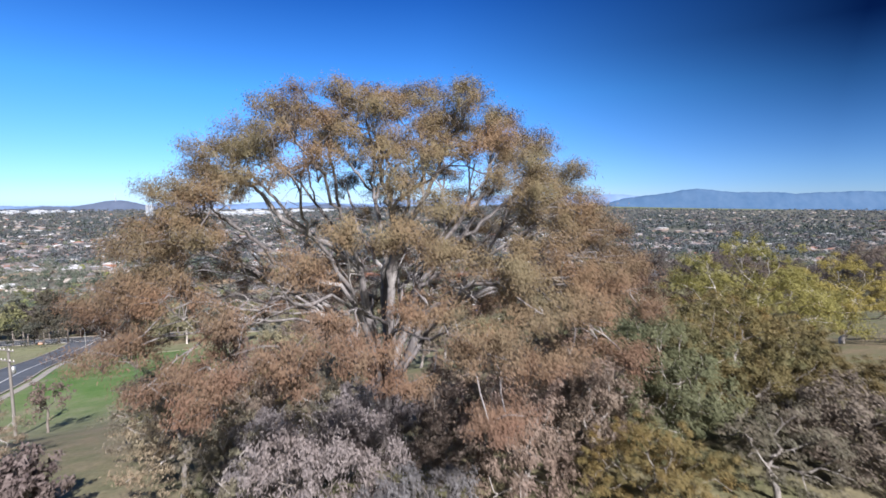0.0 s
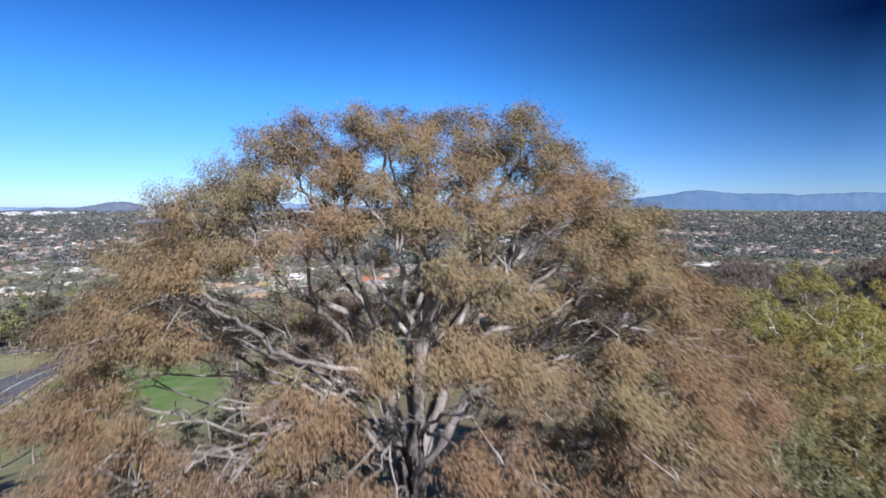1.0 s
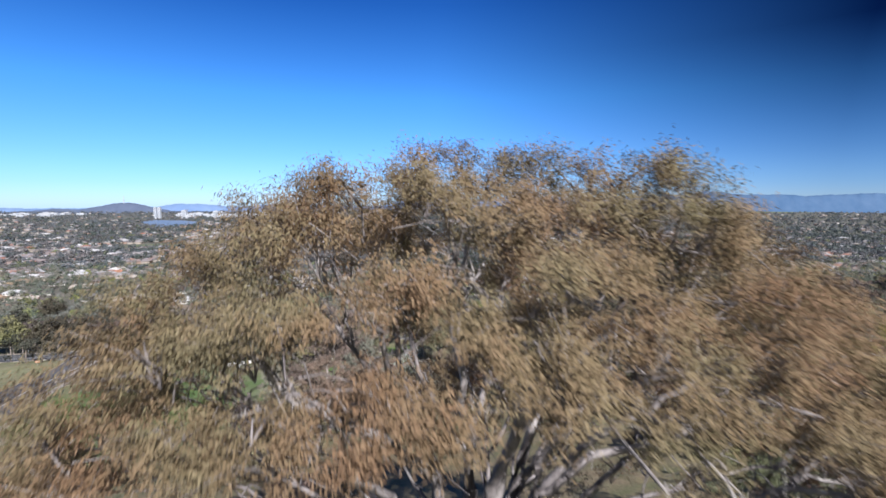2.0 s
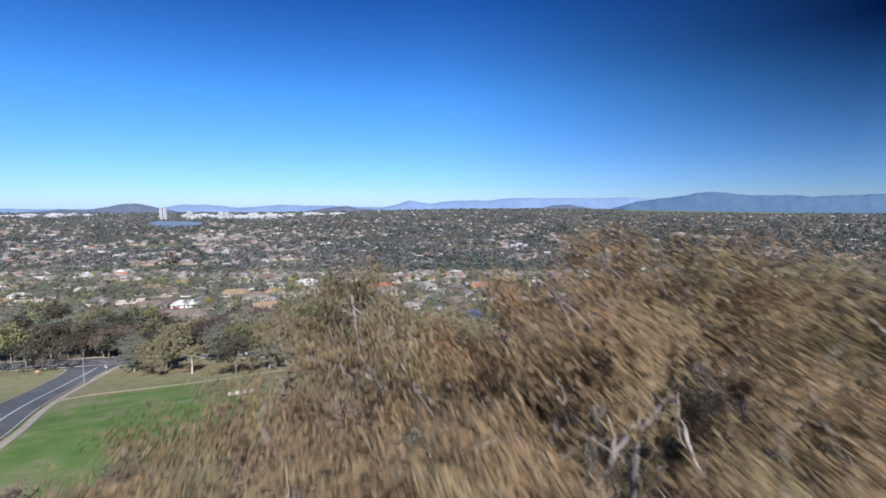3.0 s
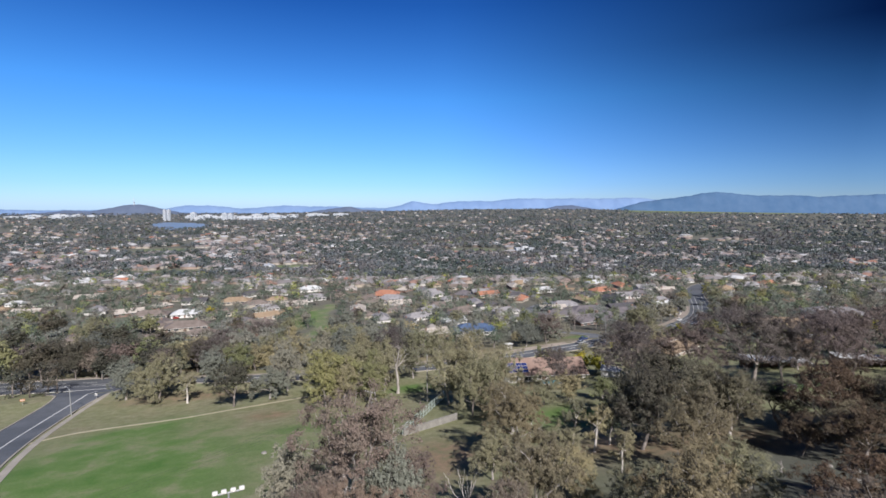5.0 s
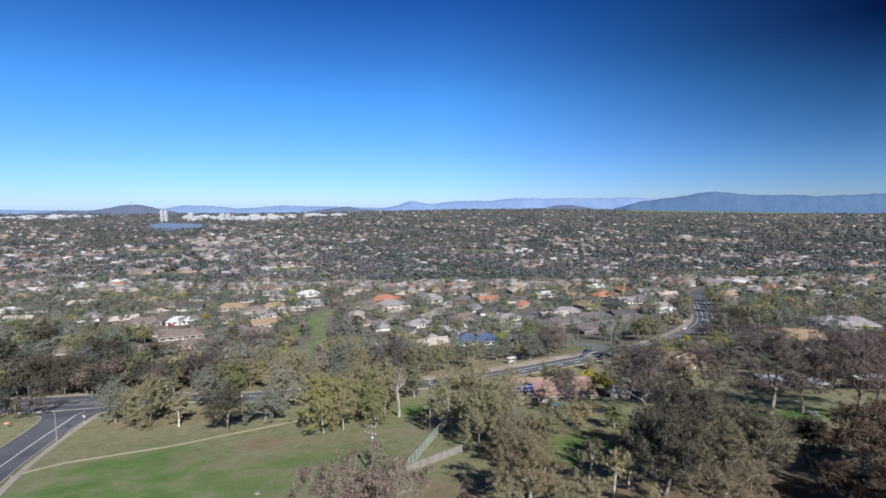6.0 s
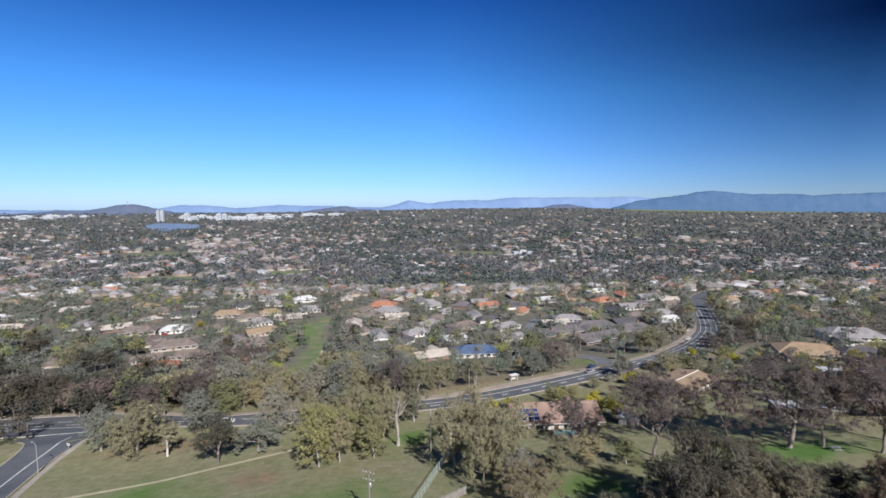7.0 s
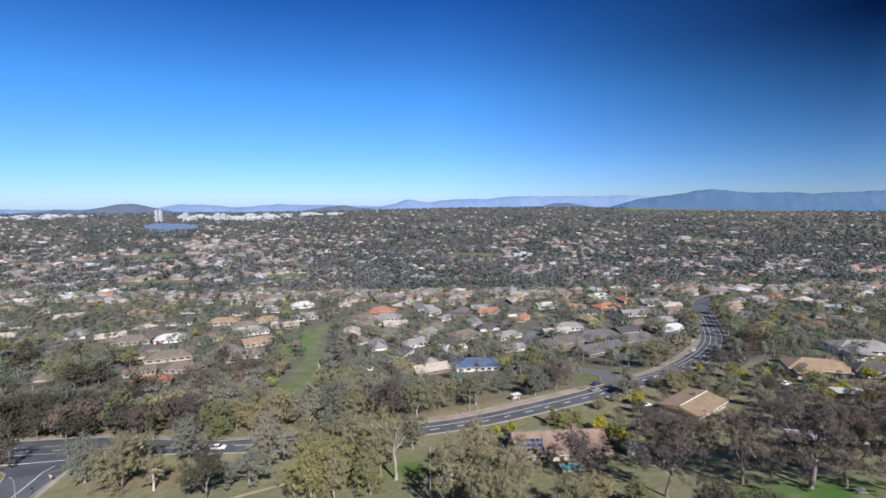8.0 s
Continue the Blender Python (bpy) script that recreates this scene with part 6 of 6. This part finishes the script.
SIGN_ORANGE = surface("sign_orange", (0.42, 0.2, 0.1), (0.5, 0.26, 0.14), 1.0, 8.0, 0.6)
road_sign(-111.6, 176, -20, WHITE_PAINT, DARK_METAL, "small white road sign on a post at the junction")
road_sign(-131, 172, 30, SIGN_ORANGE, WHITE_PAINT, "small faded orange warning board on a post")


FENCE_GREEN = surface("fence_pale_green", (0.50, 0.58, 0.52), (0.60, 0.68, 0.62), 1.0, 8.0, 0.5, 0.3)
fa, fb = Vector((-12.5, 122.0)), Vector((-4.3, 154.5))
fence = tagged(new("fence"), "pale green tubular fence with tall posts and rails", "fence")
N_POSTS = 15
tops = []
for k in range(N_POSTS):
    q = fa.lerp(fb, k / (N_POSTS - 1))
    z = gz(q.x, q.y)
    tops.append((q.x, q.y, z + 2.1))
    part("post", ring_tube("post", [(q.x, q.y, z - 0.4), (q.x, q.y, z + 2.15)], [0.055, 0.055], 6, FENCE_GREEN), None, fence)
for dz in (0.0, -0.95, -1.9):
    part("rail", ring_tube("rail", [(x, y, z + dz) for x, y, z in tops], [0.045] * N_POSTS, 5, FENCE_GREEN), None, fence)
for k in range(N_POSTS - 1):
    a, b = Vector(tops[k]), Vector(tops[k + 1])
    for j in range(1, 9):
        p = a.lerp(b, j / 9)
        part("bar", tube_mesh("bar", [([(p.x, p.y, p.z - 1.95), (p.x, p.y, p.z)], [0.014, 0.014])], 4, FENCE_GREEN), None, fence)
STONE = surface("wall_stone", (0.20, 0.19, 0.175), (0.31, 0.295, 0.27), 0.8, 6.0, 0.9, bump=0.5, bump_scale=8)
wall = tagged(new("garden_wall"), "stepped grey blockwork retaining wall beside the fence", "wall")
wa, wb = Vector((-12.3, 122.0)), Vector((-1.5, 132.0))
blk = random.Random(6)
for k in range(10):
    a, b = wa.lerp(wb, k / 10), wa.lerp(wb, (k + 1) / 10)
    c = (a + b) / 2
    L = (b - a).length
    bm = boxes((-L / 2, L / 2 - 0.02, -0.16, 0.16, -0.8, 1.35), (-L / 2, L / 2 - 0.02, -0.2, 0.2, 1.35, 1.45), bevel=0.02)
    bmesh.ops.transform(bm, verts=bm.verts, matrix=pose(c.x, c.y, gz(c.x, c.y) + blk.uniform(-0.04, 0.04), 0, 0, math.degrees(math.atan2(b.y - a.y, b.x - a.x))))
    part("panel", bm, STONE, wall)

# bus shelter by the road
shelter = tagged(new("bus_shelter"), "small pale concrete bus shelter beside the road", "bus shelter")
part("wall", boxes((-1.5, 1.5, 0.9, 1.0, 0, 2.3), (-1.5, -1.4, -0.4, 0.9, 0, 2.3), (1.4, 1.5, -0.4, 0.9, 0, 2.3)), RENDER_WHITE, shelter)
part("roof", boxes((-1.8, 1.8, -0.9, 1.2, 2.3, 2.48), bevel=0.04), WHITE_PAINT, shelter)
part("bench", boxes((-1.2, 1.2, 0.4, 0.8, 0.42, 0.5), (-1.1, -1.0, 0.45, 0.75, 0, 0.42), (1.0, 1.1, 0.45, 0.75, 0, 0.42)), TIMBER_POLE, shelter)
shelter.matrix_basis = pose(22.6, 228.3, gz(22.6, 228.3), 0, 0, 30)

# ---- cars ----
TYRE = surface("tyre_rubber", (0.02, 0.02, 0.02), (0.035, 0.035, 0.035), 2.0, 10.0, 0.8)


def car(paint, word):
    root = tagged(new("car"), "%s hatchback car parked or standing on asphalt" % word, "car", "cars")
    bm = bmesh.new()
    prof = [(-2.1, 0.35), (-2.15, 0.75), (-1.95, 0.95), (-1.2, 1.02), (1.05, 1.02), (1.95, 0.85), (2.15, 0.6), (2.1, 0.35)]
    l_ = [bm.verts.new((x, -0.86, z)) for x, z in prof]
    r_ = [bm.verts.new((x, 0.86, z)) for x, z in prof]
    for i in range(len(prof)):
        j = (i + 1) % len(prof)
        bm.faces.new((l_[i], l_[j], r_[j], r_[i]))
    bm.faces.new(l_[::-1])
    bm.faces.new(r_)
    bmesh.ops.recalc_face_normals(bm, faces=bm.faces)
    bmesh.ops.bevel(bm, geom=list(bm.edges), offset=0.06, segments=2, affect="EDGES")
    part("body", bm, paint, root)
    cb = bmesh.new()
    lo = [(-1.75, -0.78), (0.95, -0.78), (0.95, 0.78), (-1.75, 0.78)]
    hi = [(-1.25, -0.62), (0.25, -0.62), (0.25, 0.62), (-1.25, 0.62)]
    a = [cb.verts.new((x, y, 0.98)) for x, y in lo]
    b = [cb.verts.new((x, y, 1.42)) for x, y in hi]
    for i in range(4):
        cb.faces.new((a[i], a[(i + 1) % 4], b[(i + 1) % 4], b[i]))
    cb.faces.new(b)
    part("window", cb, GLASS_DARK, root)
    part("roof", boxes((-1.24, 0.24, -0.61, 0.61, 1.41, 1.47), bevel=0.02), paint, root)
    for x in (-1.3, 1.3):
        for y in (-0.8, 0.8):
            w = part("wheel", ring_tube("wheel", [(x, y - 0.1, 0.32), (x, y - 0.09, 0.32), (x, y + 0.09, 0.32), (x, y + 0.1, 0.32)], [0.2, 0.32, 0.32, 0.2], 12, TYRE), None, root)
            part("rim", ring_tube("rim", [(x, y - 0.115, 0.32), (x, y + 0.115, 0.32)], [0.19, 0.19], 10, GALV), None, w)
    for y in (-0.6, 0.6):
        part("headlight", boxes((2.05, 2.15, y - 0.15, y + 0.15, 0.62, 0.74), bevel=0.02), WHITE_PAINT, root)
    return root


PAINTS = [("white", surface("car_white", (0.72, 0.72, 0.72), (0.78, 0.78, 0.78), 0.5, 5, 0.3, dirt=0.1)), ("dark blue", surface("car_blue", (0.03, 0.05, 0.12), (0.05, 0.07, 0.16), 0.5, 5, 0.3, dirt=0.1)),
          ("silver", surface("car_silver", (0.42, 0.43, 0.44), (0.5, 0.51, 0.52), 0.5, 5, 0.3, 0.5, dirt=0.1)), ("red", surface("car_red", (0.35, 0.03, 0.03), (0.42, 0.05, 0.04), 0.5, 5, 0.3, dirt=0.1))]
cars = [car(p, w) for w, p in PAINTS]
spots_c = [(0, -74, 193.0, 4), (1, -50, 199.8, 8), (2, -52.5, 195.5, 6), (1, 58, 243.5, 33), (2, 55, 236.5, 33), (1, -16, 200.5, 12), (2, 150, 322, 55), (0, 128, 232, 20), (0, 185, 265, -20), (3, -205, 392, 10), (2, 96, 262, 40), (0, 134, 312, 50), (1, 60, 296, 110), (2, 205, 264, -15), (0, 66, 215, 20)]
done = set()
for k, x, y, a in spots_c:
    m = pose(x, y, gz(x, y) + 0.09, 0, 0, a)
    if k in done:
        src, keep = cars[k], cars[k].matrix_basis.copy()
        src.matrix_basis = Matrix.Identity(4)
        copy_thing(src, m)
        src.matrix_basis = keep
    else:
        cars[k].matrix_basis = m
        done.add(k)

# ---- garden details by the nearest houses ----
SOLAR = surface("solar_cell", (0.02, 0.035, 0.13), (0.035, 0.055, 0.19), 1.0, 6.0, 0.2, 0.0, 0.0, spec=0.6)
colour, hx, hy, hw = HOUSE_SPOTS[0]
hs = hw / 19.0
home = pose(hx, hy, gz(hx, hy) + 0.2, 0, 0, 4) @ Matrix.Diagonal((hs, hs, min(hs, 1.1), 1))


def solar_panel():
    root = tagged(new("solar_panel"), "dark blue solar panel with a pale frame on the roof", "solar panel", "solar panels on the house")
    part("frame", boxes((-0.82, 0.82, -0.6, 0.6, 0, 0.05), bevel=0.01), GALV, root)
    for u in (-0.385, 0.385):
        part("cell", boxes((u - 0.375, u + 0.375, -0.55, 0.55, 0.05, 0.056)), SOLAR, root)
    return root


first = solar_panel()
slope = math.degrees(math.atan2(2.5 * min(hs, 1.1), 4.8 * hs))
for i in range(4):
    for j in range(3):
        v = -4.1 + j * 1.02
        spot = home @ Vector((-8.6 + i * 1.33, v, 2.9 + 2.5 * (v + 4.8) / 4.8 + 0.1))
        m = Matrix.Translation(spot) @ pose(0, 0, 0, 0, 0, 4) @ pose(0, 0, 0, slope, 0, 0)
        if i or j:
            copy_thing(first, m)
        else:
            at_first = m
first.matrix_basis = at_first

pool = tagged(new("swimming_pool"), "turquoise garden swimming pool with a pale rim", "pool")
POOL_WATER = surface("pool_water", (0.12, 0.42, 0.45), (0.2, 0.52, 0.54), 0.4, 3.0, 0.15)
part("rim", boxes((-4.4, 4.4, -2.4, -2.0, -1.2, 0.35), (-4.4, 4.4, 2.0, 2.4, -1.2, 0.35), (-4.4, -4.0, -2.0, 2.0, -1.2, 0.35), (4.0, 4.4, -2.0, 2.0, -1.2, 0.35)), CONCRETE, pool)
part("water", boxes((-4.0, 4.0, -2.0, 2.0, -0.5, 0.2)), POOL_WATER, pool)
pool.matrix_basis = pose(26, 163.5, gz(26, 163.5) + 0.5, 0, 0, 4) @ Matrix.Diagonal((0.65, 0.65, 1, 1))

shed = tagged(new("garden_shed"), "small garden shed with a pale metal gable roof", "shed")
part("wall", boxes((-2.5, 2.5, -1.6, 1.6, -1.5, 2.1)), RENDER_WHITE, shed)
part("roof", prism_roof(bmesh.new(), 5.0, 3.2, 2.1, 0.9, 0.3, False), ROOFS["white"], shed)
part("door", boxes((-0.5, 0.5, -1.66, -1.58, 0, 1.95)), GALV, shed)
shed.matrix_basis = pose(45, 170, gz(45, 170) + 0.2, 0, 0, -30)

for x, y, a, L in ((90.3, 166, -12, 17), (112, 158, -14, 20), (136, 205, -8, 22)):
    cp = tagged(new("carport"), "long low carport with a pale flat metal roof", "carport", "carports")
    part("roof", boxes((-L / 2, L / 2, -2.6, 2.6, 2.5, 2.68), bevel=0.03), ROOFS["white"], cp)
    for k in range(5):
        u = -L / 2 + 0.3 + k * (L - 0.6) / 4
        for v in (-2.4, 2.4):
            part("post", boxes((u - 0.06, u + 0.06, v - 0.06, v + 0.06, -1.2, 2.5)), DARK_METAL, cp)
    part("back_wall", boxes((-L / 2 + 0.5, L / 2 - 0.5, 2.46, 2.56, -1.2, 2.45)), BRICK_RED, cp)
    cp.matrix_basis = pose(x, y, gz(x, y) + 0.2, 0, 0, a)

cyp = gum_tree("cypress", 61, 8.5, 0.85, 0.05, 26, 0.6, 160, (0.3, 0.12), LEAF_GREEN, BARK_GREY, "slim upright green cypress by the house", limbs=False, bottom=-0.9, low=0.05, gap=0.3)
cyp.matrix_basis = pose(30, 201.5, gz(30, 201.5) - 0.1)

bench = tagged(new("picnic_table"), "pale metal picnic table with benches on the lawn", "picnic table")
part("tabletop", boxes((-1.0, 1.0, -0.4, 0.4, 0.72, 0.77), bevel=0.01), GALV, bench)
for s in (-0.75, 0.75):
    part("bench", boxes((-1.0, 1.0, s - 0.14, s + 0.14, 0.43, 0.47), bevel=0.01), GALV, bench)
for u in (-0.7, 0.7):
    part("leg", boxes((u - 0.04, u + 0.04, -0.8, 0.8, 0.37, 0.43), (u - 0.04, u + 0.04, -0.3, -0.24, -0.1, 0.72), (u - 0.04, u + 0.04, 0.24, 0.3, -0.1, 0.72)), GALV, bench)
bench.matrix_basis = pose(77, 140.5, gz(77, 140.5), 0, 0, 5)

# scattered stones and fallen limbs on the slope
stone_rng = random.Random(12)
for x, y, r in ((47, 88, 0.9), (49, 86.5, 0.7), (51, 89, 0.8), (44.5, 84.5, 0.6), (52.5, 86, 0.5), (-38, 117, 0.5), (54, 91, 0.7), (46, 90.5, 0.5)):
    bm = bmesh.new()
    bmesh.ops.create_icosphere(bm, subdivisions=2, radius=r)
    for v in bm.verts:
        v.co *= 1 + 0.35 * noise.noise(v.co * 1.7 + Vector((x, y, 0)))
        v.co.z *= 0.6
    me = bpy.data.meshes.new("boulder")
    bm.to_mesh(me)
    bm.free()
    me.materials.append(STONE)
    ob = tagged(new("boulder", me), "pale grey weathered boulder half sunk in dirt", "boulder", "boulders on the slope")
    ob.location = (x, y, gz(x, y) + r * 0.15)
for k, (x, y, L, a) in enumerate(((-8, 12, 3.4, 30), (-3.5, 15, 2.8, 80), (30, 83, 4.5, 20), (40, 90, 4.0, 60))):
    rng_ = np.random.default_rng(90 + k)
    p = bend(rng_, (-L / 2, 0, 0.12), (L / 2, 0.3, 0.2), np.array([1, 0.2, 0.1]), 7, 0.03)
    root = tagged(new("fallen_branch"), "grey fallen branch lying in the dry grass", "branch", "fallen branches")
    part("stem", tube_mesh("stem", [(p, np.linspace(0.12, 0.03, 7))], 6, BARK_PALE), None, root)
    for q in (2, 4):
        part("twig", tube_mesh("twig", [(bend(rng_, p[q], p[q] + np.array([0.6, 0.7, 0.3]), np.array([0.5, 0.5, 0.4]), 5, 0.05), np.linspace(0.05, 0.012, 5))], 5, BARK_PALE), None, root)
    root.matrix_basis = pose(x, y, gz(x, y), 0, -10, a)
